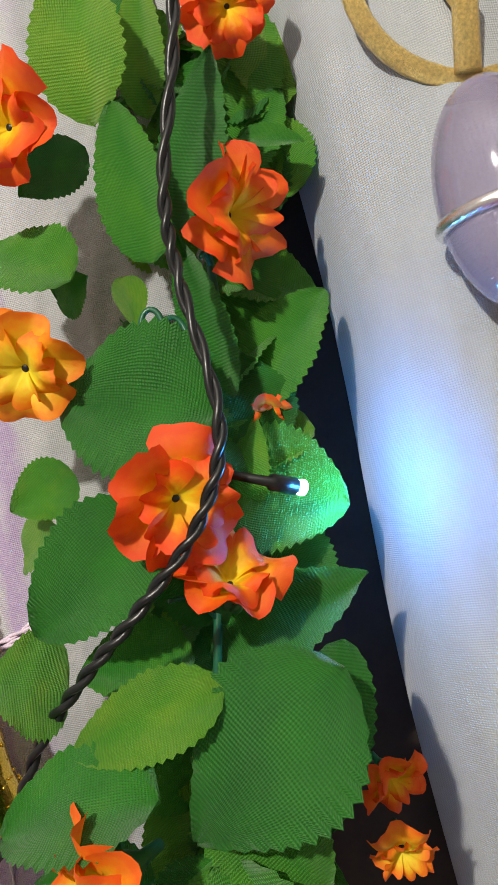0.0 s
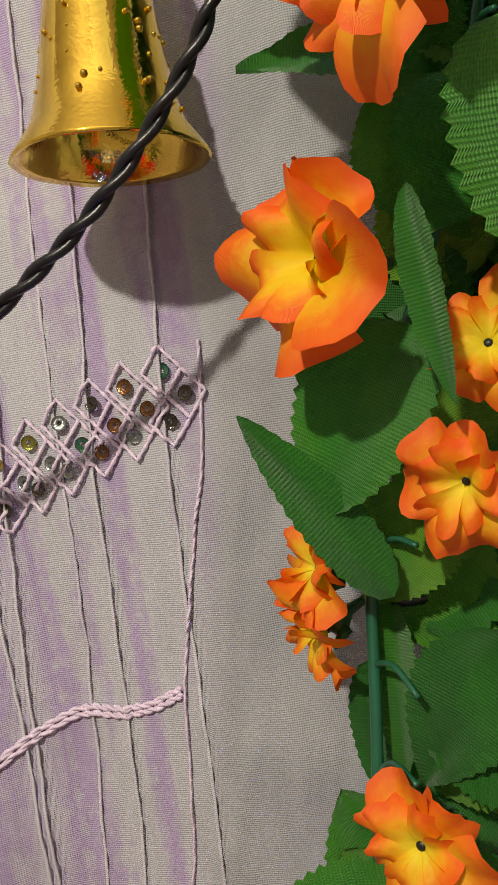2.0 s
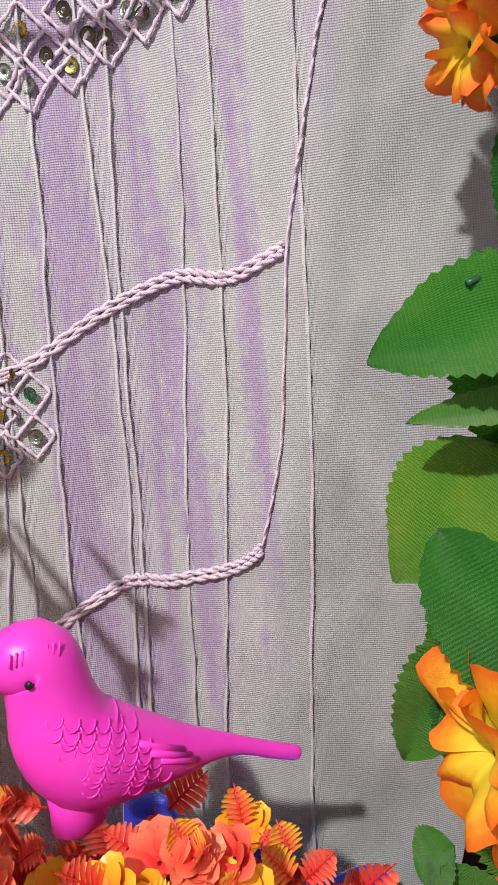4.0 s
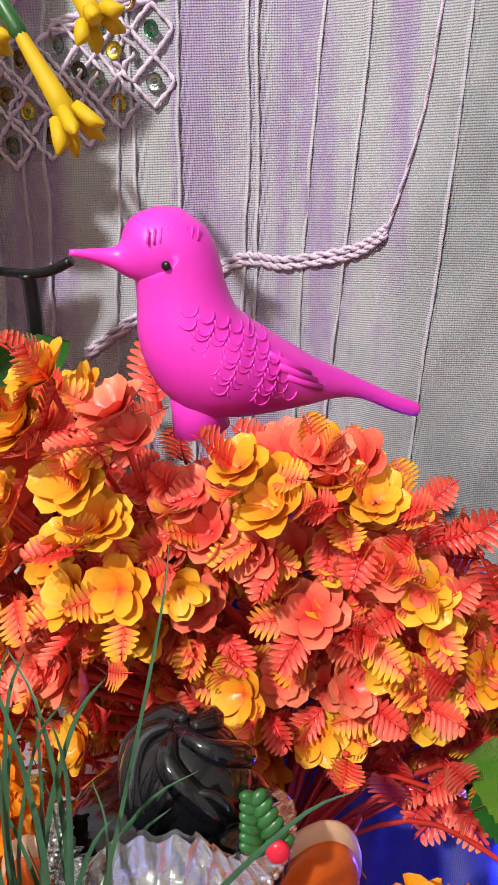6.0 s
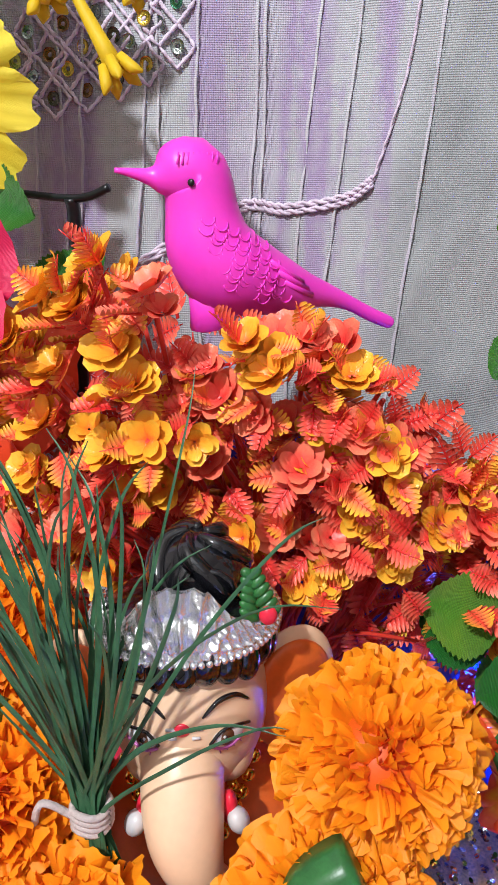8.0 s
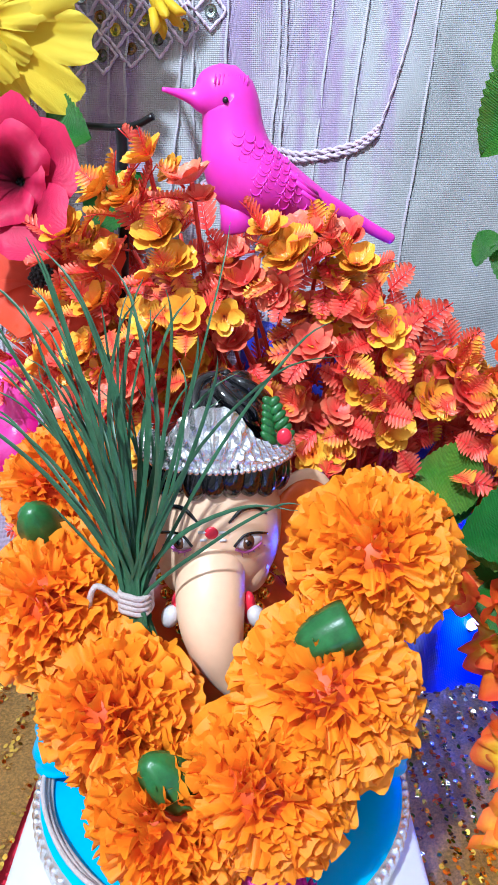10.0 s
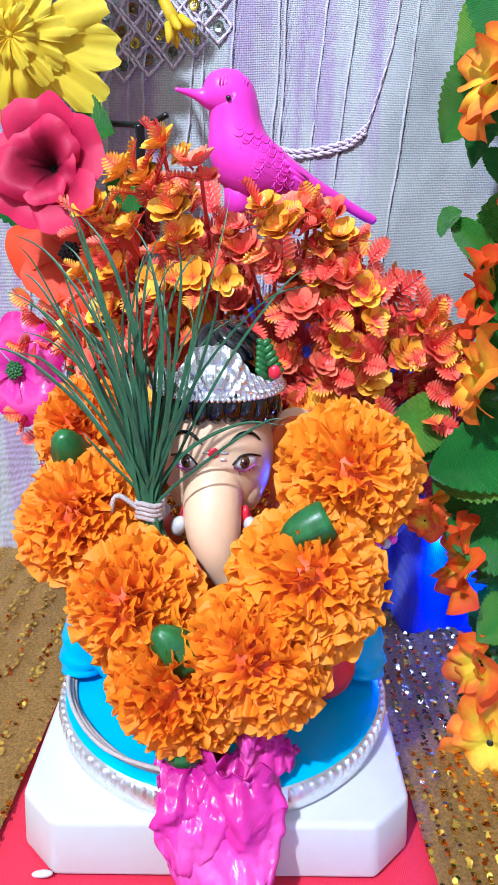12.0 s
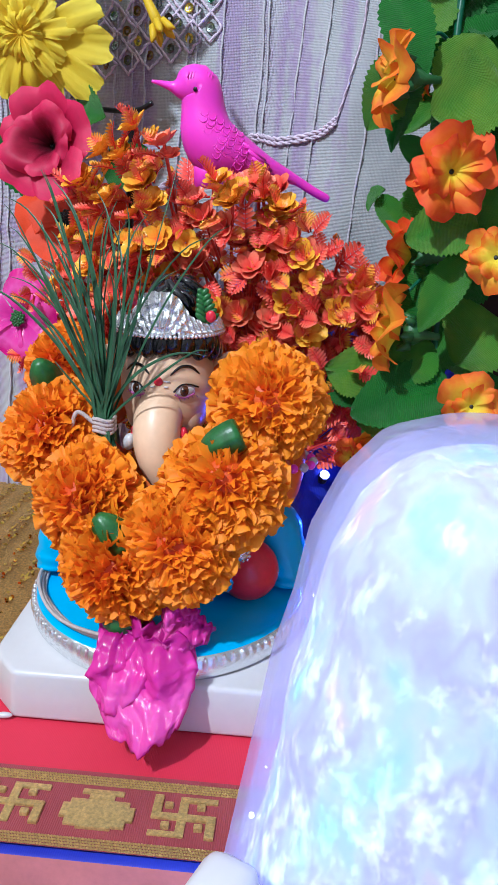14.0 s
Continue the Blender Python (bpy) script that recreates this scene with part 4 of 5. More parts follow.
leaf((0.109, 0.260, 0.209), (0.103, 0.261, 0.188), 0.0200, (0.28, -1.01, -0.19), 0.7)
leaf((0.094, 0.270, 0.121), (0.075, 0.270, 0.133), 0.0279, (0.17, -0.84, 0.02), 0.6)
leaf((0.104, 0.280, 0.141), (0.073, 0.269, 0.154), 0.0300, (0.03, -0.77, -0.02), 0.4)
leaf((0.112, 0.280, 0.176), (0.090, 0.282, 0.169), 0.0292, (0.13, -0.93, 0.01), 0.4)
leaf((0.099, 0.280, 0.229), (0.084, 0.278, 0.209), 0.0281, (-0.00, -1.03, 0.23), 0.4)
leaf((0.078, 0.270, 0.102), (0.066, 0.261, 0.094), 0.0236, (0.38, -1.01, 0.19), 0.7)
leaf((0.139, 0.285, 0.509), (0.148, 0.281, 0.443), 0.0415, (0.20, -1.00, 0.20), 1)
leaf((0.144, 0.292, 0.536), (0.168, 0.288, 0.491), 0.0337, (-0.10, -1.00, 0.10), 1)
leaf((0.118, 0.290, 0.505), (0.082, 0.286, 0.511), 0.0203, (0.10, -1.00, 0.30), 1)
leaf((0.113, 0.272, 0.477), (0.116, 0.268, 0.434), 0.0087, (-0.60, -0.80, 0.10), 1)
leaf((0.110, 0.300, 0.452), (0.083, 0.296, 0.410), 0.0337, (-0.20, -1.00, 0.10), 1)
leaf((0.137, 0.298, 0.503), (0.116, 0.294, 0.470), 0.0312, (0.20, -1.00, 0.00), 1)
leaf((0.098, 0.295, 0.389), (0.069, 0.291, 0.437), 0.0150, (0.15, -1.00, 0.50), 1)
leaf((0.096, 0.315, 0.382), (0.093, 0.311, 0.335), 0.0123, (-0.30, -1.00, 0.00), 1)
leaf((0.087, 0.322, 0.363), (0.087, 0.318, 0.322), 0.0132, (-0.20, -1.00, 0.00), 1)
leaf((0.122, 0.305, 0.375), (0.098, 0.301, 0.338), 0.0268, (0.10, -1.00, 0.10), 1)
leaf((0.097, 0.286, 0.315), (0.051, 0.282, 0.308), 0.0281, (0.00, -1.00, 0.25), 1)
leaf((0.096, 0.282, 0.296), (0.059, 0.278, 0.294), 0.0120, (0.10, -0.80, 0.80), 1)
leaf((0.078, 0.290, 0.286), (0.053, 0.286, 0.256), 0.0290, (-0.10, -1.00, 0.10), 1)
leaf((0.080, 0.292, 0.272), (0.089, 0.288, 0.238), 0.0222, (-0.20, -1.00, 0.10), 1)
leaf((0.077, 0.300, 0.245), (0.059, 0.296, 0.231), 0.0131, (0.20, -1.00, 0.10), 1)
leaf((0.111, 0.312, 0.409), (0.092, 0.308, 0.385), 0.0282, (0.00, -1.00, 0.10), 1)
leaf((0.077, 0.268, 0.262), (0.061, 0.264, 0.243), 0.0145, (0.10, -1.00, 0.30), 1)
# blossoms
blossom((0.110, 0.262, 0.516), (-0.62, -0.75, -0.10), 0.0215, 1)
blossom((0.091, 0.284, 0.469), (-0.66, -0.72, 0.12), 0.0218, 0)
blossom((0.126, 0.290, 0.445), (-0.10, -0.90, 0.30), 0.0141, 1)
blossom((0.116, 0.280, 0.416), (-0.45, -0.85, -0.20), 0.0152, 1)
blossom((0.077, 0.306, 0.395), (-0.80, -0.55, 0.25), 0.0150, 1)
blossom((0.074, 0.312, 0.375), (-0.80, -0.55, -0.30), 0.0155, 1)
blossom((0.095, 0.282, 0.334), (-0.45, -0.88, 0.10), 0.0167, 1)
blossom((0.065, 0.300, 0.248), (-0.50, -0.60, -0.60), 0.0055, 0)
blossom((0.071, 0.235, 0.246), (-0.90, -0.42, 0.05), 0.0172, 1)
blossom((0.121, 0.300, 0.746), (-0.28, -0.94, -0.21), 0.0201, 0)
blossom((0.187, 0.325, 0.705), (0.79, -0.53, -0.31), 0.0219, 0)
blossom((0.108, 0.300, 0.666), (-0.18, -0.92, -0.36), 0.0207, 1)
blossom((0.152, 0.290, 0.613), (0.49, -0.83, -0.28), 0.0204, 0)
blossom((0.160, 0.300, 0.586), (0.37, -0.57, 0.73), 0.0177, 0)
blossom((0.193, 0.320, 0.507), (0.41, -0.77, -0.48), 0.0113, 0)
blossom((0.191, 0.310, 0.488), (0.06, -0.90, -0.43), 0.0116, 1)
blossom((0.201, 0.330, 0.780), (0.00, -0.80, -0.60), 0.0158, 0)
blossom((0.180, 0.340, 0.636), (-0.03, -0.74, -0.67), 0.0079, 0)
blossom((0.075, 0.262, 0.181), (-0.93, -0.30, 0.08), 0.0166, 0)
blossom((0.078, 0.245, 0.152), (-0.93, -0.30, 0.08), 0.0183, 1)
blossom((0.080, 0.250, 0.077), (-0.93, -0.30, 0.08), 0.0178, 0)
blossom((0.090, 0.240, 0.039), (-0.73, -0.69, 0.03), 0.0147, 0)
blossom((0.100, 0.230, 0.011), (-0.03, -0.99, 0.16), 0.0190, 1)
blossom((0.088, 0.250, 0.211), (0.01, -0.96, 0.29), 0.0086, 0)
blossom((0.100, 0.235, 0.214), (0.59, -0.80, 0.09), 0.0159, 0)
blossom((0.118, 0.235, 0.128), (0.34, -0.92, 0.20), 0.0128, 1)
blossom((0.118, 0.240, 0.185), (0.19, -0.93, 0.31), 0.0125, 1)
blossom((0.064, 0.250, 0.091), (-0.15, -0.96, 0.25), 0.0077, 0)
bm = bmesh.new()
vine = spline([(0.165, 0.352, 0.86), (0.172, 0.352, 0.76), (0.168, 0.345, 0.66), (0.150, 0.325, 0.58), (0.130, 0.315, 0.50), (0.098, 0.315, 0.42), (0.088, 0.305, 0.35), (0.082, 0.285, 0.28), (0.088, 0.275, 0.20), (0.092, 0.272, 0.12), (0.097, 0.272, 0.04), (0.10, 0.272, 0.003)], 8)
tube(bm, vine, 0.0016, 8)
part("vine", bm, GREEN_WIRE, garland, "green plastic covered wire")
rng = random.Random(8)
for k, p in enumerate(vine[4:-4:3]):
    bm = bmesh.new()
    q = p + Vector((rng.uniform(-.014, .014), rng.uniform(-.02, -.005), rng.uniform(-.010, .012)))
    tube(bm, spline([p, (p + q) / 2 + Vector((0, 0, .004)), q], 4), 0.0008, 6)
    part("twig", bm, GREEN_WIRE, garland)
# filling leaves behind
GARLAND_LEFT = ((0.00, 0.070), (0.20, 0.070), (0.25, 0.066), (0.30, 0.062), (0.345, 0.080), (0.385, 0.092), (0.45, 0.094), (0.52, 0.100), (0.60, 0.108), (0.90, 0.108))


def garland_left(z):
    """The garland's edge towards the curtain, over its height."""
    for (a, p), (b, q) in zip(GARLAND_LEFT, GARLAND_LEFT[1:]):
        if z <= b:
            return p + (q - p) * (z - a) / (b - a)
    return GARLAND_LEFT[-1][1]


for k in range(330):
    p = vine[int(rng.uniform(2, len(vine) - 3))]
    a = rng.uniform(0, 6.28)
    b = p + Vector((rng.uniform(-.02, .05), rng.uniform(0.004, .020), rng.uniform(-.02, .02)))
    tip = b + Vector((math.cos(a) * .038 + .006, rng.uniform(-.004, .008), math.sin(a) * .038))
    w = rng.uniform(.026, .034)
    right = 0.150 + 0.20 * (max(b.z, 0.30) - 0.40)
    if min(b.x, tip.x) - 0.008 < garland_left(b.z) or max(b.x, tip.x) > right:
        continue
    leaf(b, tip, w, (rng.uniform(-.5, .5), -1, rng.uniform(-.2, .6)), 0.6)

# ---- string light with black twisted cable ----
lights = thing("string_light", "black twisted cable of a string light with small bulbs", "string light")
run = spline([(0.188, 0.300, 0.80), (0.184, 0.300, 0.762), (0.169, 0.297, 0.711), (0.167, 0.295, 0.680), (0.170, 0.288, 0.634), (0.158, 0.284, 0.606), (0.135, 0.282, 0.585), (0.112, 0.286, 0.568), (0.088, 0.296, 0.548), (0.070, 0.300, 0.522), (0.043, 0.300, 0.495), (0.011, 0.302, 0.475), (-0.03, 0.306, 0.455), (-0.10, 0.30, 0.44)], 16)
for h in (0, math.pi):
    bm = bmesh.new()
    line = []
    for i, p in enumerate(run):
        d = (run[min(i + 1, len(run) - 1)] - run[max(i - 1, 0)]).normalized()
        s = d.cross(Vector((0, 1, 0))).normalized()
        o = d.cross(s)
        a = i * 0.62 + h
        line.append(p + (s * math.cos(a) + o * math.sin(a)) * 0.0011)
    tube(bm, line, 0.00135, 8)
    part("cable", bm, BLACK_RUBBER, lights)


def led(p, q, colour, strength):
    """A bulb holder from p to the lens at q."""
    p, q = Vector(p), Vector(q)
    bm = bmesh.new()
    tube(bm, [p, p.lerp(q, 0.5), p.lerp(q, 0.52), p.lerp(q, 0.85)], [0.0014, 0.0018, 0.0028, 0.0030], 10)
    h = part("bulb_holder", bm, BLACK_RUBBER, lights)
    bm = bmesh.new()
    tube(bm, [p.lerp(q, 0.85), p.lerp(q, 0.97), q], [0.0026, 0.0028, 0.0012], 10)
    part("bulb", bm, glow("led_" + str(len(lights.children)), colour, strength), h, "lit bulb")


led((0.168, 0.298, 0.617), (0.188, 0.318, 0.607), (0.75, 0.95, 1.0), 14)
led((0.060, 0.330, 0.020), (0.068, 0.322, 0.035), (0.35, 0.45, 1.0), 14)
led((0.020, 0.322, 0.040), (0.026, 0.318, 0.052), (0.25, 0.25, 1.0), 10)
# dark peg with a hooked wire in the garland
bm = bmesh.new()
tube(bm, [(0.096, 0.316, 0.3815), (0.099, 0.316, 0.381), (0.105, 0.317, 0.381), (0.113, 0.317, 0.380), (0.1135, 0.317, 0.380)], [0.0012, 0.0019, 0.0019, 0.0018, 0.0010], 10)
part("peg", bm, BLACK_RUBBER, garland, "dark plastic joint of a twig")
bm = bmesh.new()
tube(bm, spline([(0.112, 0.317, 0.381), (0.1145, 0.316, 0.379), (0.1150, 0.316, 0.372), (0.1148, 0.317, 0.360)], 5), 0.0011, 7)
part("twig", bm, GREEN_WIRE, garland)
# green chain links in the garland
for k, c in enumerate(((0.150, 0.318, 0.672), (0.157, 0.318, 0.667))):
    bm = bmesh.new()
    tube(bm, [Vector(c) + Vector((0.004 * math.cos(a), 0.002 * math.sin(a + k), 0.0075 * math.sin(a))) for a in (2 * math.pi * i / 20 for i in range(21))], 0.0011, 6, 0, False)
    part("chain_link", bm, GREEN_WIRE, garland)

# ---- hanging bell ----
bell = thing("hanging_bell", "gold foil bell hanging on a bead string with red wool ball", "bell", (0.0415, 0.330, 0.5765))
bell.scale = (1.18, 1.18, 1.06)
bell.rotation_euler = (0, 0.09, 0)
bm = bmesh.new()
prof = ((0.0, -0.014), (0.0105, -0.014), (0.0125, -0.017), (0.0140, -0.028), (0.0160, -0.042), (0.0190, -0.053), (0.0235, -0.060), (0.0240, -0.0615), (0.0215, -0.0605), (0.0150, -0.045), (0.0120, -0.020))
rings = [[bm.verts.new((r * math.cos(a) * (1 + 0.012 * math.sin(a * 9 + z * 300)), r * math.sin(a), z)) for a in (2 * math.pi * k / 40 for k in range(40))] for r, z in prof[1:]]
for a, b in zip(rings, rings[1:]):
    for k in range(40):
        bm.faces.new((a[k], a[(k + 1) % 40], b[(k + 1) % 40], b[k]))
bm.faces.new(rings[0])
part("bell_cup", bm, GOLD, bell)
rng = random.Random(2)
bm = bmesh.new()
for k in range(70):
    a, f = rng.uniform(0, 6.28), rng.random()
    r, z = 0.0142 + 0.005 * f * f, -0.026 - 0.026 * f
    ball(bm, (r * math.cos(a), r * math.sin(a), z), rng.uniform(0.0004, 0.0010), 0, None, 8, 6)
part("relief", bm, GOLD, bell, "embossed dots on the gold cup")
bm = bmesh.new()
ball(bm, (0, 0, 0), (0.0145, 0.0135, 0.0085), 0, None, 40, 26)
for v in bm.verts:
    v.co *= 1 + 0.10 * noise.noise(v.co * 260) + 0.06 * noise.noise(v.co * 800)
part("wool_ball", bm, RED_WOOL, bell, "red wool ball")
bm = bmesh.new()
tube(bm, [(0, 0, -0.015), (0, 0, -0.005)], 0.003, 10)
part("neck", bm, GOLD, bell)
bm = bmesh.new()
bmesh.ops.create_icosphere(bm, subdivisions=2, radius=0.0034)
CHAIN_BEAD = mesh(bm, "bead", GOLD)
for k in range(36):
    piece("bead", CHAIN_BEAD, bell, Matrix.Translation((-0.0009 * k * 0.25, -0.0002 * k, 0.0105 + 0.0063 * k)))


# ---- plastic flower bush ----
bush = thing("flower_bush", "artificial bush of glossy yellow, orange and coral plastic flowers", "artificial plant", (-0.01, 0.275, 0.03))


def unit_blossom(seed, material, n=5):
    """Small plastic flower with rounded cupped petals, radius 1."""
    rng = random.Random(seed)
    bm = bmesh.new()
    for ring, (cnt, size, lift) in enumerate(((n, 1.0, 0.25), (n - 1, 0.72, 0.7))):
        for k in range(cnt):
            a0 = 2 * math.pi * (k + 0.5 * ring) / cnt + rng.uniform(-.15, .15)
            tilt = lift + rng.uniform(-.12, .12)

            def at(s, t):
                x = (s * 2 - 1) * 0.47 * size * math.sin(math.pi * min(0.97, 0.10 + 0.80 * t)) ** 0.75
                y = size * (0.08 + 0.92 * t)
                z = tilt * y + 1.1 * x * x + 0.22 * t * t * size
                return (y * math.cos(a0) - x * math.sin(a0), y * math.sin(a0) + x * math.cos(a0), z)
            vs = grid(bm, 6, 6, at, lambda s, t: (t, s))
    return mesh(bm, "blossom", material)


def unit_frond(seed, material):
    """Fern-like plastic sprig with paired rounded lobes, length 1 along y."""
    bm = bmesh.new()
    tube(bm, [(0, 0, 0), (0, 0.5, 0.05), (0, 0.98, -0.08)], [0.045, 0.035, 0.015], 6)
    for k in range(7):
        y = 0.14 + 0.12 * k
        ln = 0.36 * math.sin(math.pi * (0.25 + 0.65 * k / 6)) + 0.06
        for s in (-1, 1):
            grid(bm, 4, 6, lambda a, b: (s * (0.02 + ln * b), y + 0.20 * b * ln * 2 + (a - 0.5) * 0.118 * math.sin(math.pi * (0.22 + 0.74 * b)) ** 0.6, 0.05 + 0.16 * b * b + 0.05 * (a - .5) ** 2 - 0.13 * (y - .3) ** 2), lambda a, b: (b * 0.7 + 0.3 * y, a))
    return mesh(bm, "frond", material)


BLOSSOMS = [unit_blossom(1, YELLOW_PLASTIC), unit_blossom(2, YELLOW_PLASTIC, 6), unit_blossom(3, CORAL_PLASTIC), unit_blossom(4, YELLOW_PLASTIC), unit_blossom(5, CORAL_PLASTIC, 6)]
FRONDS = [unit_frond(0, SPRIG), unit_frond(1, CORAL_SPRIG)]
rng = random.Random(21)
root = Vector((-0.015, 0.285, 0.035))
origin = Vector(bush.location)


def put(name, me, p, m):
    m = m.copy()
    m.translation = Vector(p) - origin
    return piece(name, me, bush, m)


EDGE = ((-0.125, 0.170), (-0.085, 0.200), (-0.060, 0.222), (-0.045, 0.222), (-0.030, 0.200), (0.014, 0.198), (0.036, 0.190), (0.060, 0.170), (0.080, 0.140))


def bush_top(x):
    """Height of the crown's outline over its width."""
    for (a, p), (b, q) in zip(EDGE, EDGE[1:]):
        if x <= b:
            return p + (q - p) * (x - a) / (b - a)
    return EDGE[-1][1]


heads = []


def head(x, y, z, kind, r=0.0074):
    """One flower of the bush with a few fronds round its neck."""
    p = Vector((x, y, z))
    out = (p - Vector((-0.01, 0.31, 0.10))).normalized()
    out = (out + Vector((rng.uniform(-.35, .35), rng.uniform(-.4, .1), rng.uniform(-.25, .4)))).normalized()
    p.z -= 0.003
    heads.append(p)
    put("blossom", BLOSSOMS[kind], p, facing((0, 0, 0), out, r * rng.uniform(0.9, 1.12), rng.uniform(0, 6)))
    twin = p + Vector((rng.uniform(-.011, .011), rng.uniform(0, .006), rng.uniform(-.011, .004)))
    put("blossom", BLOSSOMS[kind], twin, facing((0, 0, 0), (out + Vector((rng.uniform(-.6, .6), 0, rng.uniform(-.6, .4)))).normalized(), r * rng.uniform(0.7, 0.95), rng.uniform(0, 6)))
    for q in range(4):
        side_v = (Vector((rng.uniform(-1, 1), rng.uniform(-.7, .3), rng.uniform(-1, 1))) + out * 0.35).normalized()
        put("frond", FRONDS[q % 2], p - out * 0.006 + side_v * 0.006, axes((0, 0, 0), side_v, out, 0.0095, rng.uniform(0.009, 0.0135), 0.010))


head(-0.036, 0.226, 0.230, 0)
head(-0.052, 0.226, 0.221, 1)
head(-0.052, 0.226, 0.201, 0)
head(-0.057, 0.226, 0.185, 3)
head(-0.032, 0.226, 0.208, 1)
head(-0.029, 0.226, 0.198, 0)
head(-0.019, 0.240, 0.187, 2)
head(-0.002, 0.240, 0.210, 3)
head(-0.036, 0.226, 0.180, 1)
head(-0.028, 0.240, 0.165, 0)
head(-0.040, 0.226, 0.160, 2)
head(0.014, 0.253, 0.173, 1)
head(0.034, 0.253, 0.180, 3)
head(0.002, 0.253, 0.150, 4)
head(-0.003, 0.240, 0.153, 0)
head(0.011, 0.253, 0.134, 3)
head(0.013, 0.253, 0.203, 0)
head(0.023, 0.253, 0.200, 1)
head(0.005, 0.253, 0.184, 2)
head(0.015, 0.253, 0.185, 3)
head(0.044, 0.295, 0.111, 0)
head(-0.039, 0.226, 0.139, 1)
head(0.055, 0.266, 0.167, 3)
head(0.027, 0.253, 0.160, 0)
head(-0.063, 0.226, 0.169, 3)
head(0.019, 0.253, 0.151, 4)
head(-0.050, 0.226, 0.158, 4)
head(0.031, 0.295, 0.097, 0)
head(0.011, 0.253, 0.209, 2)
head(0.003, 0.253, 0.207, 4)
head(-0.021, 0.226, 0.224, 2)
head(-0.044, 0.226, 0.218, 1)
head(-0.067, 0.226, 0.207, 0)
head(-0.073, 0.226, 0.184, 1)
head(-0.024, 0.226, 0.185, 3)
head(-0.013, 0.240, 0.175, 4)
head(-0.009, 0.240, 0.194, 2)
head(0.026, 0.253, 0.185, 2)
head(0.040, 0.266, 0.155, 4)
head(0.049, 0.266, 0.157, 2)
head(0.005, 0.240, 0.202, 0)
head(-0.070, 0.226, 0.147, 4)
head(-0.081, 0.226, 0.163, 0)
head(-0.015, 0.240, 0.201, 2)
for k in range(250):
    x = rng.uniform(-0.115, 0.078)
    top = bush_top(x) - 0.008
    z = rng.uniform(max(0.080, top - (0.125 if x < 0.02 else 0.060)), top)
    y = 0.246 + 0.040 * rng.random() + 0.4 * max(0, x - 0.03) - (0.014 if x < -0.03 else 0)
    p = Vector((x, y, z))
    heads.append(p)
    out = (p - Vector((-0.01, 0.32, 0.10))).normalized()
    if k % 3 == 0:
        put("blossom", BLOSSOMS[(0, 2, 3, 1, 4, 0)[(k // 3) % 6]], p, facing((0, 0, 0), out, rng.uniform(0.0065, 0.0085), rng.uniform(0, 6)))
    for q in (k % 2, 1 if k % 3 else 0):
        side_v = (Vector((rng.uniform(-1, 1), rng.uniform(-1, .3), rng.uniform(-.6, 1))) + out * 0.3).normalized()
        put("frond", FRONDS[q], p + side_v * 0.002, axes((0, 0, 0), side_v, out + Vector((0, -0.5, 0)), 0.010, rng.uniform(0.009, 0.014), 0.010))
for k in range(170):
    x = rng.uniform(-0.105, 0.072)
    top = bush_top(x) - 0.016
    p = Vector((x, rng.uniform(0.282, 0.308), rng.uniform(max(0.075, top - 0.110), top)))
    side_v = Vector((rng.uniform(-1, 1), rng.uniform(-.5, .2), rng.uniform(-.6, 1))).normalized()
    put("frond", FRONDS[1], p, axes((0, 0, 0), side_v, (rng.uniform(-.4, .4), -1, 0.3), 0.014, rng.uniform(0.015, 0.022), 0.012))
for p in heads[::2]:
    mid = root.lerp(p, 0.55) + Vector((rng.uniform(-.012, .012), 0.012, 0.01))
    bm = bmesh.new()
    tube(bm, [v - origin for v in spline([root, mid, p], 5)], 0.0008, 5)
    part("stem", bm, RED_STEM, bush)

for x, y, z in ((0.066, 0.270, 0.160), (0.078, 0.272, 0.150), (0.070, 0.275, 0.136), (0.058, 0.268, 0.148), (0.046, 0.290, 0.112), (0.060, 0.300, 0.104)):
    p = Vector((x, y, z))
    bm = bmesh.new()
    tube(bm, [v - origin for v in spline([Vector((0.015, 0.285, 0.130)), Vector((0.6 * x + 0.006, y + 0.004, z + 0.004)), p], 6)], [0.0012 - 0.00005 * k for k in range(13)], 6)
    part("stem", bm, RED_STEM, bush)
    for q in range(4):
        side_v = Vector((rng.uniform(-.2, 1), rng.uniform(-.8, .2), rng.uniform(-.8, .8))).normalized()
        put("frond", FRONDS[q % 2], p + Vector((-0.005 * q, 0, 0.001 * q)), axes((0, 0, 0), side_v, (0.2, -1, 0.4), 0.009, rng.uniform(0.009, 0.013), 0.010))

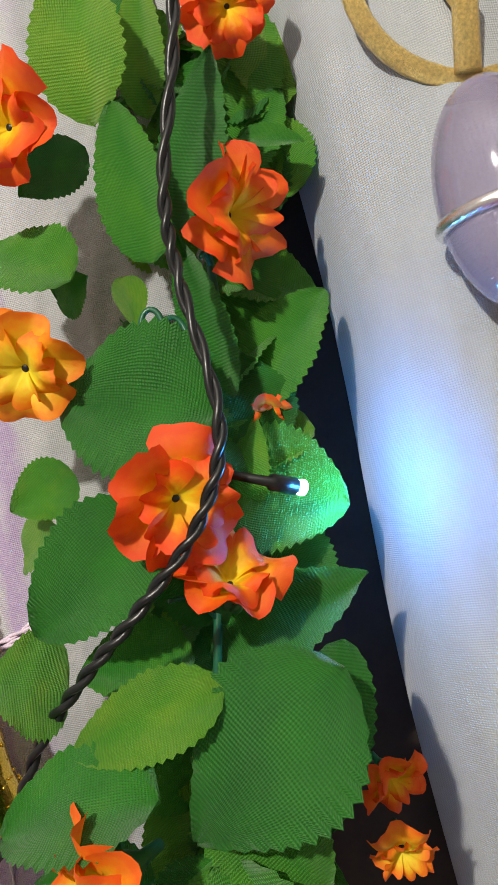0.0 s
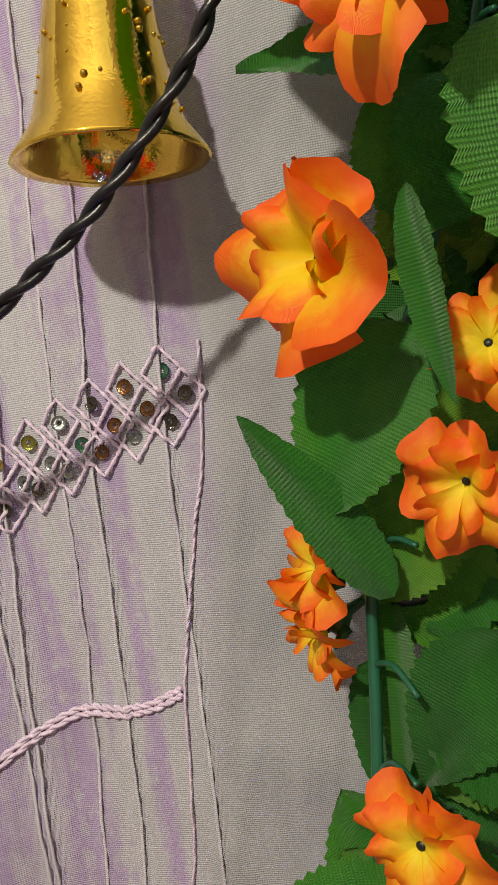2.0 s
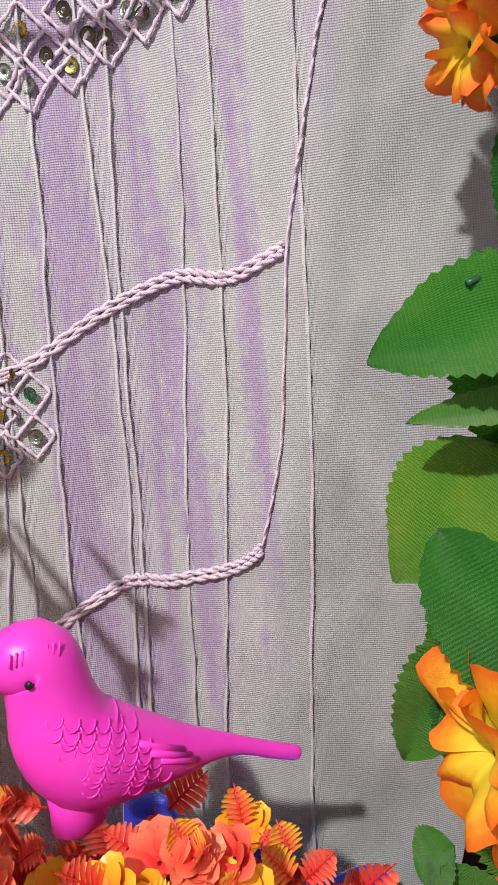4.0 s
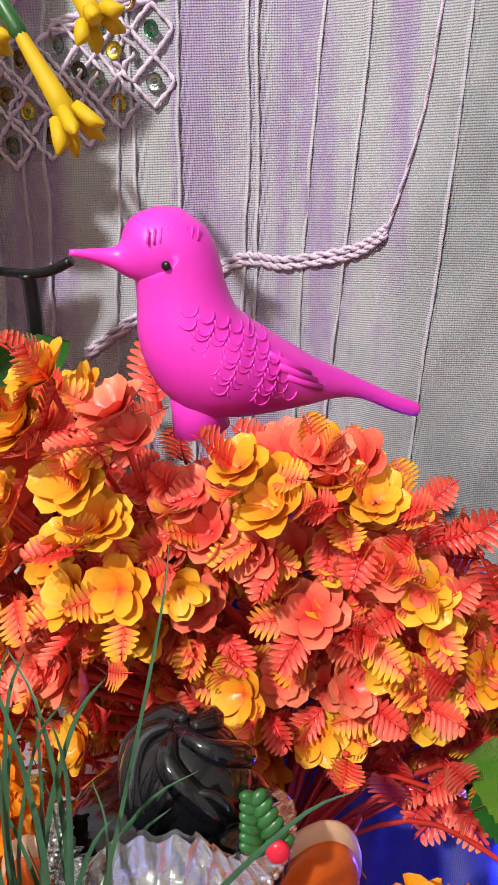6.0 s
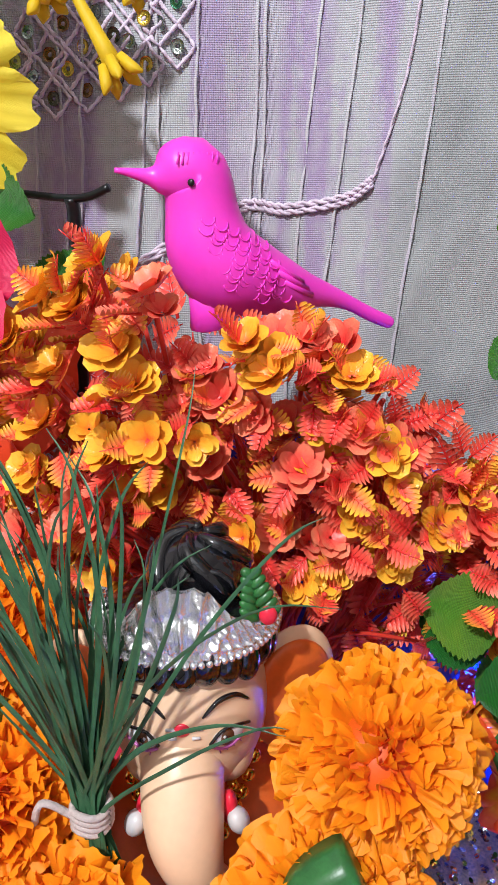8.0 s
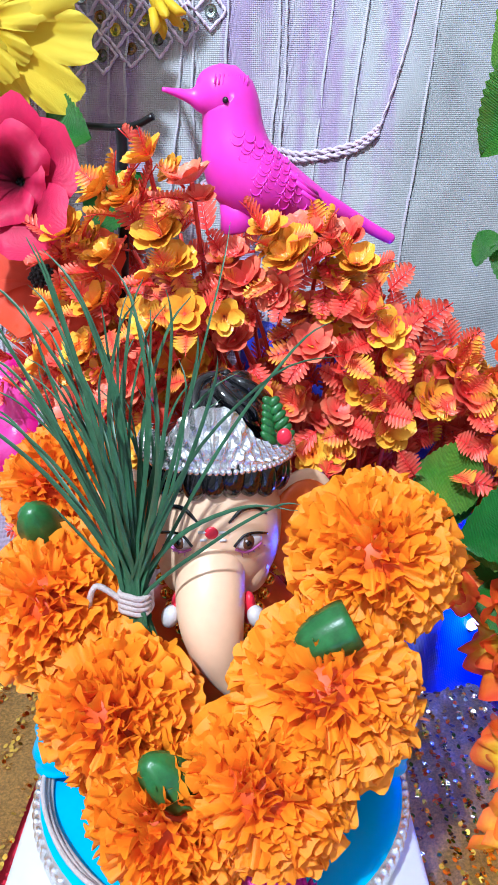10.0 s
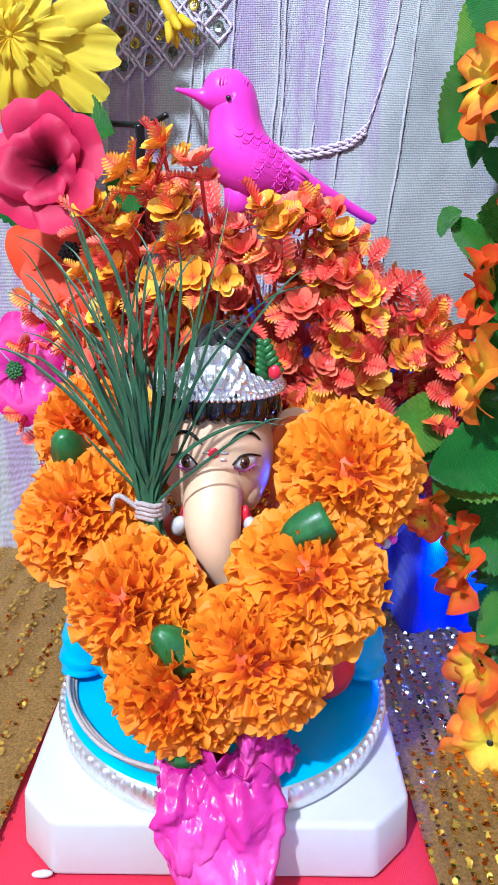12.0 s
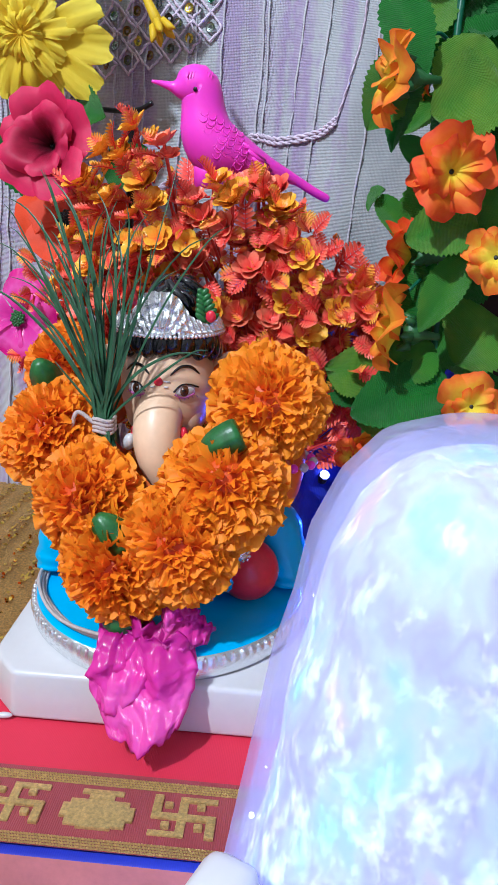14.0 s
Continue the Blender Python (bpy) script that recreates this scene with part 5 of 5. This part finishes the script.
# ---- marigolds ----
def unit_marigold(seed):
    """Ruffled marigold head of radius 1 that looks along z."""
    rng = random.Random(seed)
    bm = bmesh.new()
    n = 300
    for k in range(n):
        f = (k + 0.5) / n
        th = math.acos(1 - 1.32 * f)
        a = k * 2.399963 + rng.uniform(-.2, .2)
        d = Vector((math.sin(th) * math.cos(a), math.sin(th) * math.sin(a), math.cos(th) * 0.80))
        d = d.normalized()
        side = d.cross(Vector((0, 0, 1))).normalized() if abs(d.z) < 0.99 else Vector((1, 0, 0))
        side = Matrix.Rotation(rng.uniform(-1.5, 1.5), 3, d) @ side
        nrm = d.cross(side)
        w = (0.10 + 0.15 * f) * rng.uniform(.8, 1.3)
        r1 = (0.78 + 0.20 * f) * rng.uniform(.90, 1.10)
        ph = rng.uniform(0, 6)
        back = rng.uniform(-0.04, 0.24)
        notch = rng.uniform(0.0, 0.07)

        def at(s, t):
            x = s * 2 - 1
            out = r1 * (0.45 + 0.55 * t)
            wave = 0.070 * math.sin(3.6 * x + ph) * t * t + 0.026 * math.sin(8.0 * x + 2 * ph) * t ** 3
            edge = (0.09 * x ** 4 + 0.025 * math.sin(5 * x + ph) + notch * math.exp(-(x / 0.25) ** 2)) * t ** 3
            return d * (out - edge) + side * (x * w * (0.35 + 0.75 * t - 0.12 * t ** 4)) + nrm * (wave + back * t * t - 0.05 * (1 - x * x) * t)
        grid(bm, 11, 5, at, lambda s, t: (0.36 + 0.62 * t * (0.70 + 0.30 * f), s))
    ball(bm, (0, 0, 0), 0.55, 0, None, 14, 8)
    return mesh(bm, "petals", MARIGOLD)


def unit_cup():
    bm = bmesh.new()
    tube(bm, spline([(0, 0, -1.1), (0, 0, -0.85), (0, 0, -0.55), (0, 0, -0.3)], 3), [0.10, 0.12, 0.15, 0.20, 0.25, 0.29, 0.32, 0.34, 0.34, 0.30], 14)
    return mesh(bm, "calyx", STEM)


HEADS, CUP = [unit_marigold(k) for k in range(3)], unit_cup()
k = 0
for c, r, d in (((0.048, 0.197, 0.127), 0.0245, (0.35, -0.80, 0.35)), ((0.044, 0.172, 0.100), 0.0255, (0.45, -0.65, 0.75)),
                ((0.033, 0.156, 0.078), 0.0245, (0.25, -0.95, 0.15)), ((0.009, 0.149, 0.064), 0.0250, (-0.05, -0.80, -0.25)),
                ((-0.010, 0.156, 0.087), 0.0250, (0.05, -1.0, 0.25)), ((-0.038, 0.168, 0.107), 0.0250, (-0.15, -0.75, 0.65)),
                ((-0.064, 0.206, 0.124), 0.0220, (-0.2, -0.8, 0.45))):
    g = thing("marigold", "fresh orange marigold head with ruffled petals laid on the figurine", "flower", c, "marigold offerings")
    m = facing((0, 0, 0), d, r, k * 1.7) @ Matrix.Diagonal((1, 1, 0.9, 1))
    piece("petals", HEADS[k % 3], g, m)
    piece("calyx", CUP, g, m)
    k += 1
for c, d in (((0.045, 0.172, 0.1185), (-0.5, -0.3, -0.3)), ((0.013, 0.146, 0.081), (-0.4, -0.3, 0.6)), ((-0.046, 0.176, 0.126), (0.1, -0.5, 0.7))):
    bm = bmesh.new()
    dv = Vector(d).normalized() * 0.016
    tube(bm, spline([(0, 0, 0), dv * 0.4, dv * 0.8, dv], 3), [0.0058, 0.0062, 0.0062, 0.0060, 0.0057, 0.0051, 0.0043, 0.0034, 0.0026, 0.0018], 20)
    for v in bm.verts:
        axis = dv.normalized() * v.co.dot(dv.normalized())
        spin = (v.co - axis).angle(dv.orthogonal(), 0.0)
        v.co = axis + (v.co - axis) * (1 + 0.10 * math.cos(spin * 8))
    bud = part("flower_stalk", bm, STEM)
    bud.location = Vector(c) - dv * 0.3
    tagged(bud, "short green marigold stalk", "stalk")

# ---- magenta petals in front of the base ----
rosebud = thing("crumpled_rose", "crumpled magenta rose with wet petals lying over the plinth edge", "flower", at_table(0.000, -0.050, 0.039))
rosebud.rotation_euler = (0, 0, A)
for k, (x, y, z, w, h, lean, turn) in enumerate(((0.0, -0.004, 0.006, 0.040, 0.040, 0.35, 0.1), (0.006, -0.001, 0.008, 0.038, 0.040, 0.15, -0.35), (-0.011, 0.000, 0.002, 0.026, 0.030, 0.2, 0.55), (0.004, 0.004, 0.006, 0.044, 0.034, -0.1, -0.2), (0.022, 0.004, 0.012, 0.024, 0.018, 0.0, -1.0))):
    bm = bmesh.new()

    def at(s, t):
        q = s * 2 - 1
        wave = 0.008 * noise.noise((s * 3 + k * 4, t * 3, 1.5)) + 0.0030 * noise.noise((s * 8, t * 6, k)) + 0.0016 * noise.noise((s * 22, t * 16, k))
        hw = w * 0.46 * (0.55 + 0.55 * math.sin(math.pi * (0.15 + 0.75 * t))) * (1 + 0.12 * noise.noise((t * 6, q, k)))
        px, pz = q * hw, -0.84 * h * t * (1 - 0.10 * q * q) + 0.002 * noise.noise((s * 12, k, 2))
        return (x + px * math.cos(turn) - pz * math.sin(turn), y - lean * h * t - 0.010 * (1 - q * q) * t + wave, z + px * math.sin(turn) + pz * math.cos(turn))
    grid(bm, 30, 30, at, lambda s, t: (t * 0.8 + 0.1, s))
    p = part("petal", bm, MAGENTA, rosebud)
    p.modifiers.new("thick", "SOLIDIFY").thickness = 0.0003
bm = bmesh.new()
ball(bm, (-0.010, 0.002, 0.006), (0.007, 0.005, 0.005))
part("sepal", bm, STEM, rosebud, "dark green sepal")

# ---- grass bunch ----
grass = thing("grass_bunch", "bunch of dark green grass blades tied with white thread", "grass", (-0.011, 0.170, 0.115))
rng = random.Random(31)
knot = Vector((0, 0, 0))
tips = [(-0.043, 0.075), (-0.034, 0.085), (-0.020, 0.100), (-0.012, 0.085), (-0.005, 0.095), (0.009, 0.094), (0.052, 0.079), (0.045, 0.037), (-0.037, 0.054), (-0.050, 0.060), (-0.025, 0.024), (0.019, 0.059), (-0.055, 0.048), (0.026, 0.075), (-0.030, 0.064)]
for k in range(60):
    tx, tz = tips[k % len(tips)] if k < 30 else (rng.uniform(-0.052, 0.018), rng.uniform(0.05, 0.092))
    tx, tz = tx + rng.uniform(-.006, .006), tz * rng.uniform(0.85, 1.04)
    ty = rng.uniform(-0.014, 0.030)
    bend = rng.uniform(-.020, .020)
    pts = spline([(0.006 + rng.uniform(-.003, .003), -0.004 + rng.uniform(-.003, .003), -0.014 + rng.uniform(-.003, .003)), (rng.uniform(-.0025, .0025), rng.uniform(-.0025, .0025), 0), (tx * 0.40 + bend * 0.4, ty * 0.45, tz * 0.55), (tx * 0.78 + bend * 0.3, ty * 0.8, tz * 0.88), (tx, ty, tz + (0 if abs(tx) < .03 else -0.003))], 5)
    wd = rng.uniform(0.00045, 0.0009)
    bm = bmesh.new()
    rows = []
    for i, p in enumerate(pts):
        f = i / (len(pts) - 1)
        d = (pts[min(i + 1, len(pts) - 1)] - pts[max(i - 1, 0)]).normalized()
        s = d.cross(Vector((0.3 * math.sin(k), -1, 0.1))).normalized() * wd * (1 - f ** 3) + Vector((1e-5, 0, 0))
        n = s.cross(d).normalized() * wd * 0.35
        rows.append([bm.verts.new(p - s), bm.verts.new(p + n), bm.verts.new(p + s)])
    for a, b in zip(rows, rows[1:]):
        for i in range(2):
            bm.faces.new((a[i], a[i + 1], b[i + 1], b[i]))
    part("blade", bm, GRASS, grass)
bm = bmesh.new()
for k in range(4):
    tube(bm, [Vector((0.0042 * math.cos(a), 0.0042 * math.sin(a), -0.003 + 0.0016 * k + 0.0005 * math.sin(a * 3))) for a in (2 * math.pi * i / 18 for i in range(19))], 0.0009, 6, 0, False)
tube(bm, spline([(-0.003, -0.003, 0), (-0.009, -0.006, 0.004), (-0.011, -0.007, -0.008), (-0.007, -0.007, -0.020)], 8), 0.0009, 6)
part("thread", bm, THREAD, grass, "white cotton thread")

# thread on the base
bm = bmesh.new()
for k in range(3):
    tube(bm, [at_table((0.0560 + 0.0012 * k) * math.cos(a), 0.0068 + (0.0560 + 0.0012 * k) * math.sin(a), 0.0358 + 0.0012 * k + 0.0008 * math.sin(7 * a + k)) for a in (radians(178 + i * 4) for i in range(22))], 0.0008, 6)
tagged(part("cotton_thread", bm, THREAD), "loose white cotton thread lying along the base rim", "thread")
bm = bmesh.new()
ball(bm, (-0.025, 0.1195, 0.0022), (0.0035, 0.0013, 0.0012), 0, Matrix.Rotation(0.5, 3, "Z"))
tagged(part("rice_grain", bm, WHITE), "white grain of rice on the red cloth", "grain")


# ---- large cloth flowers on the other side ----
def big_flower(name, label, c, d, r, me, heart_mat, stem_to):
    ob = thing(name, label, "artificial flower", c)
    piece("petals", me, ob, facing((0, 0, 0), d, r, 0.4))
    bm = bmesh.new()
    for k in range(30):
        a, q = k * 2.4, 0.028 * math.sqrt(k)
        ball(bm, (q * math.cos(a), q * math.sin(a), 0.22 - 0.3 * q), 0.035, 0, None, 8, 6)
    piece("flower_heart", mesh(bm, "flower_heart", heart_mat), ob, facing((0, 0, 0), d, r))
    bm = bmesh.new()
    tube(bm, spline([(0, 0, 0), -Vector(d) * r * 0.8, Vector(stem_to) - Vector(c)], 6), 0.0016, 8)
    part("stalk", bm, CALYX, ob)
    return ob


DAISY = unit_petals(43, 12, 0.25, 0.03, YELLOW_CLOTH, "petals", 3, 0.85)
big_flower("pink_rose", "crimson pink cloth flower with dark heart", (-0.092, 0.240, 0.219), (0.25, -0.95, 0.15), 0.0255, unit_petals(41, 5, 1.25, 0.08, ROSE, "petals", 2, 1.15), BLACK_RUBBER, (-0.10, 0.29, 0.05))
big_flower("orange_flower", "large vermilion cloth flower", (-0.097, 0.252, 0.184), (0.2, -0.8, 0.5), 0.030, unit_petals(42, 5, 0.35, 0.08, VERMILION, "petals", 1, 1.1), BLACK_RUBBER, (-0.10, 0.29, 0.05))
big_flower("yellow_daisy", "yellow cloth daisy with layered petals", (-0.114, 0.246, 0.270), (0.35, -0.8, -0.1), 0.038, DAISY, YELLOW_CLOTH, (-0.12, 0.29, 0.08))
# second daisy stands out of view, added to cast shade on the curtain
big_flower("yellow_daisy", "yellow cloth daisy added high on the spray to shade the curtain", (-0.122, 0.252, 0.328), (0.30, -0.85, 0.2), 0.036, DAISY, YELLOW_CLOTH, (-0.13, 0.29, 0.08))
big_flower("pink_flower", "pink cloth flower half hidden behind the marigolds", (-0.118, 0.235, 0.135), (0.2, -0.9, 0.2), 0.026, unit_petals(44, 5, 0.4, 0.08, MAGENTA, "petals", 1), CALYX, (-0.11, 0.29, 0.05))
side_leaves = thing("side_leaves", "green cloth leaves of the flower spray beside the bush, upper ones added for shade", "leaves", (-0.10, 0.27, 0.05))
# leaves from z 0.29 up are unseen, added to throw shadow on the curtain
for b, t, w in (((-0.100, 0.262, 0.240), (-0.075, 0.252, 0.235), 0.022), ((-0.112, 0.262, 0.225), (-0.125, 0.255, 0.180), 0.024), ((-0.088, 0.270, 0.205), (-0.062, 0.268, 0.222), 0.020), ((-0.115, 0.262, 0.20), (-0.150, 0.25, 0.23), 0.03), ((-0.095, 0.268, 0.172), (-0.078, 0.262, 0.200), 0.018), ((-0.150, 0.262, 0.300), (-0.112, 0.252, 0.335), 0.034), ((-0.155, 0.258, 0.320), (-0.145, 0.240, 0.365), 0.036), ((-0.150, 0.258, 0.290), (-0.108, 0.248, 0.300), 0.034), ((-0.160, 0.258, 0.330), (-0.120, 0.250, 0.365), 0.034), ((-0.170, 0.260, 0.29), (-0.185, 0.25, 0.34), 0.04), ((-0.135, 0.268, 0.330), (-0.096, 0.262, 0.345), 0.032), ((-0.130, 0.268, 0.320), (-0.090, 0.264, 0.322), 0.028), ((-0.125, 0.268, 0.345), (-0.094, 0.262, 0.372), 0.030), ((-0.150, 0.268, 0.345), (-0.130, 0.262, 0.385), 0.034), ((-0.100, 0.272, 0.335), (-0.072, 0.268, 0.342), 0.018)):
    d = Vector(t) - Vector(b)
    o = Vector(side_leaves.location)
    piece("leaf", LEAVES[0], side_leaves, axes(Vector(b) - o, d, (0.2, -1, 0.2), w, d.length, w))
bm = bmesh.new()
tube(bm, [v - Vector(side_leaves.location) for v in spline([(-0.15, 0.27, 0.244), (-0.10, 0.272, 0.240), (-0.072, 0.272, 0.2385), (-0.060, 0.272, 0.242)], 6)], 0.0013, 6)
tube(bm, [v - Vector(side_leaves.location) for v in spline([(-0.074, 0.272, 0.2385), (-0.075, 0.274, 0.22), (-0.085, 0.28, 0.10)], 6)], 0.0022, 6)
part("stalk", bm, BLACK_RUBBER, side_leaves, "dark stalk")
# yellow buds hanging at the top
buds = thing("yellow_buds", "yellow-green hanging cloth buds", "flower", (-0.065, 0.272, 0.30))
for a, b in (((-0.070, 0.270, 0.300), (-0.051, 0.268, 0.271)), ((-0.055, 0.272, 0.306), (-0.044, 0.270, 0.292)), ((-0.080, 0.270, 0.305), (-0.073, 0.268, 0.290))):
    o = Vector(buds.location)
    a, b = Vector(a) - o, Vector(b) - o
    bm = bmesh.new()
    tube(bm, [a, a.lerp(b, .3), a.lerp(b, .7), a.lerp(b, .9)], [0.0010, 0.0016, 0.0024, 0.0030], 10)
    bud = part("bud", bm, YELLOW_CLOTH, buds)
    bm = bmesh.new()
    tube(bm, [a.lerp(b, -0.6), a.lerp(b, 0.0), a.lerp(b, .25), a.lerp(b, .32)], [0.0009, 0.0016, 0.0022, 0.0012], 8)
    part("sepal", bm, STEM, bud, "green sepal")
    for k in range(5):
        q = 2 * math.pi * k / 5
        bm = bmesh.new()
        w = (b - a).normalized()
        s = (w.orthogonal().normalized())
        s = Matrix.Rotation(q, 3, w) @ s
        tube(bm, [a.lerp(b, .85) + s * 0.0028, a.lerp(b, 1.0) + s * 0.0046, a.lerp(b, 1.06) + s * 0.0066], [0.0016, 0.0019, 0.0004], 6)
        part("petal", bm, YELLOW_CLOTH, bud)

# ---- dome lamp in front ----
dome = thing("dome_lamp", "frosted acrylic dome lamp glowing white and lilac", "lamp", (0.156, 0.061, -0.10))
m, t, b = nodes_of("frosted_acrylic")
b.inputs["Base Color"].default_value = (0.72, 0.70, 0.95, 1)
b.inputs["Roughness"].default_value = 0.30
bump(t, b, noise_tex(t, coords(t, (90, 90, 60)), 1.0, 3), 0.6, 0.003)
clear = t.nodes.new("ShaderNodeBsdfTransparent")
clear.inputs[0].default_value = (0.93, 0.93, 1.0, 1)
both = t.nodes.new("ShaderNodeMixShader")
both.inputs[0].default_value = 0.30
link(t, clear.outputs[0], both.inputs[1])
link(t, b.outputs[0], both.inputs[2])
link(t, both.outputs[0], t.nodes["Material Output"].inputs[0])
ACRYLIC = m
m, t, b = nodes_of("lamp_diffuser")
v = coords(t, (230, 230, 150))
n = noise_tex(t, v, 1.0, 5, 0.7)
sep = t.nodes.new("ShaderNodeSeparateXYZ")
link(t, coords(t), sep.inputs[0])
fall = add(t, add(t, sep.outputs["Z"], -9.0, "MULTIPLY"), 2.35)
hue = ramp(t, [(0.32, (0.35, 0.85, 1.0)), (0.44, (0.75, 0.90, 1.0)), (0.54, (0.50, 0.45, 0.98)), (0.62, (0.75, 0.85, 1.0)), (0.72, (0.95, 0.55, 0.85))])
link(t, noise_tex(t, coords(t, (85, 85, 45)), 1.0, 3), hue.inputs[0])
link(t, hue.outputs[0], b.inputs["Base Color"])
link(t, hue.outputs[0], b.inputs["Emission Color"])
link(t, add(t, add(t, add(t, fall, add(t, add(t, n, -0.5), 7.0, "MULTIPLY")), 0.28, "MAXIMUM"), 1.5, "MULTIPLY"), b.inputs["Emission Strength"])
b.inputs["Roughness"].default_value = 0.3
DIFFUSER = m
bm = bmesh.new()
prof = [(0.0, 0.2745), (0.0123, 0.2727), (0.019, 0.2697), (0.024, 0.2635), (0.028, 0.254), (0.030, 0.242), (0.033, 0.230), (0.035, 0.216), (0.0375, 0.200), (0.0405, 0.18), (0.046, 0.14), (0.050, 0.0)]
rings = [[bm.verts.new((r * math.cos(a), r * math.sin(a), z)) for a in (2 * math.pi * k / 56 for k in range(56))] for r, z in prof[1:]]
for a, c in zip(rings, rings[1:]):
    for k in range(56):
        bm.faces.new((a[k], c[k], c[(k + 1) % 56], a[(k + 1) % 56]))
bm.faces.new(rings[0])
shell = part("shell", bm, ACRYLIC, dome)
shell.modifiers.new("thick", "SOLIDIFY").thickness = 0.002
bm = bmesh.new()


def shell_r(z):
    """Radius of the dome's wall at a height."""
    for (r0, z0), (r1, z1) in zip(prof, prof[1:]):
        if z >= z1:
            return r0 + (r1 - r0) * (z0 - z) / (z0 - z1)
    return prof[-1][0]


def core_at(s, t2):
    z = 0.01 + 0.258 * t2 ** 0.8
    a = s * 2 * math.pi
    r = max(0.0005, shell_r(z + 0.004) - 0.0040) * (1 + 0.05 * noise.noise((math.cos(a) * 3, math.sin(a) * 3, z * 60)))
    return (r * math.cos(a), r * math.sin(a), z)


core = grid(bm, 64, 70, core_at)
bm.faces.new(core[-1][:-1])
part("diffuser", bm, DIFFUSER, dome, "crinkled glowing film inside the dome")
bm = bmesh.new()
rng = random.Random(9)
for k in range(90):
    f = rng.random() ** 1.2
    z = 0.05 + 0.16 * f
    a = rng.uniform(0, 6.28)
    r = shell_r(z) - 0.0036
    ball(bm, (r * math.cos(a), r * math.sin(a), z), rng.uniform(0.0008, 0.0028) * (1.2 - f), 0, None, 8, 6)
part("led_cluster", bm, glow("lamp_core", (0.92, 0.96, 1.0), 6.0), dome, "bright cluster of white lights")
bm = bmesh.new()
block(bm, (-0.029, -0.046, 0.0), (-0.019, -0.034, 0.2090), 0.003)
part("foot", bm, WHITE, dome, "white plastic post")
# gold ring and lilac bauble
ring = thing("gold_ring_ornament", "gold ring ornament hanging before the drape", "ornament", (0.284, 0.318, 0.766))
bm = bmesh.new()
tube(bm, [(0.042 * math.cos(a), -0.004 * math.sin(a), 0.042 * math.sin(a)) for a in (2 * math.pi * i / 40 for i in range(41))], 0.0036, 10, 0, False)
part("ring", bm, GOLD_THREAD, ring)
bm = bmesh.new()
tube(bm, [(-0.012, 0, -0.040), (-0.008, -0.002, -0.018), (-0.016, -0.002, 0.004), (0.0, 0, 0.040)], 0.0045, 8)
part("cross_bar", bm, GOLD_THREAD, ring)
bauble = thing("lilac_bauble", "translucent lilac bauble with a silver glitter band", "ornament", (0.270, 0.305, 0.681))
m, t, b = nodes_of("lilac_glass")
b.inputs["Base Color"].default_value = (0.55, 0.50, 0.68, 1)
b.inputs["Roughness"].default_value = 0.1
b.inputs["Transmission Weight"].default_value = 0.7
bm = bmesh.new()
ball(bm, (0, 0, 0), (0.021, 0.021, 0.037), 0, None, 32, 20)
part("globe", bm, m, bauble)
bm = bmesh.new()
tube(bm, [(0.0208 * math.cos(a), 0.0208 * math.sin(a), -0.006) for a in (2 * math.pi * i / 40 for i in range(41))], 0.0024, 8, 0, False)
part("glitter_band", bm, SILVER, bauble, "silver glitter band")
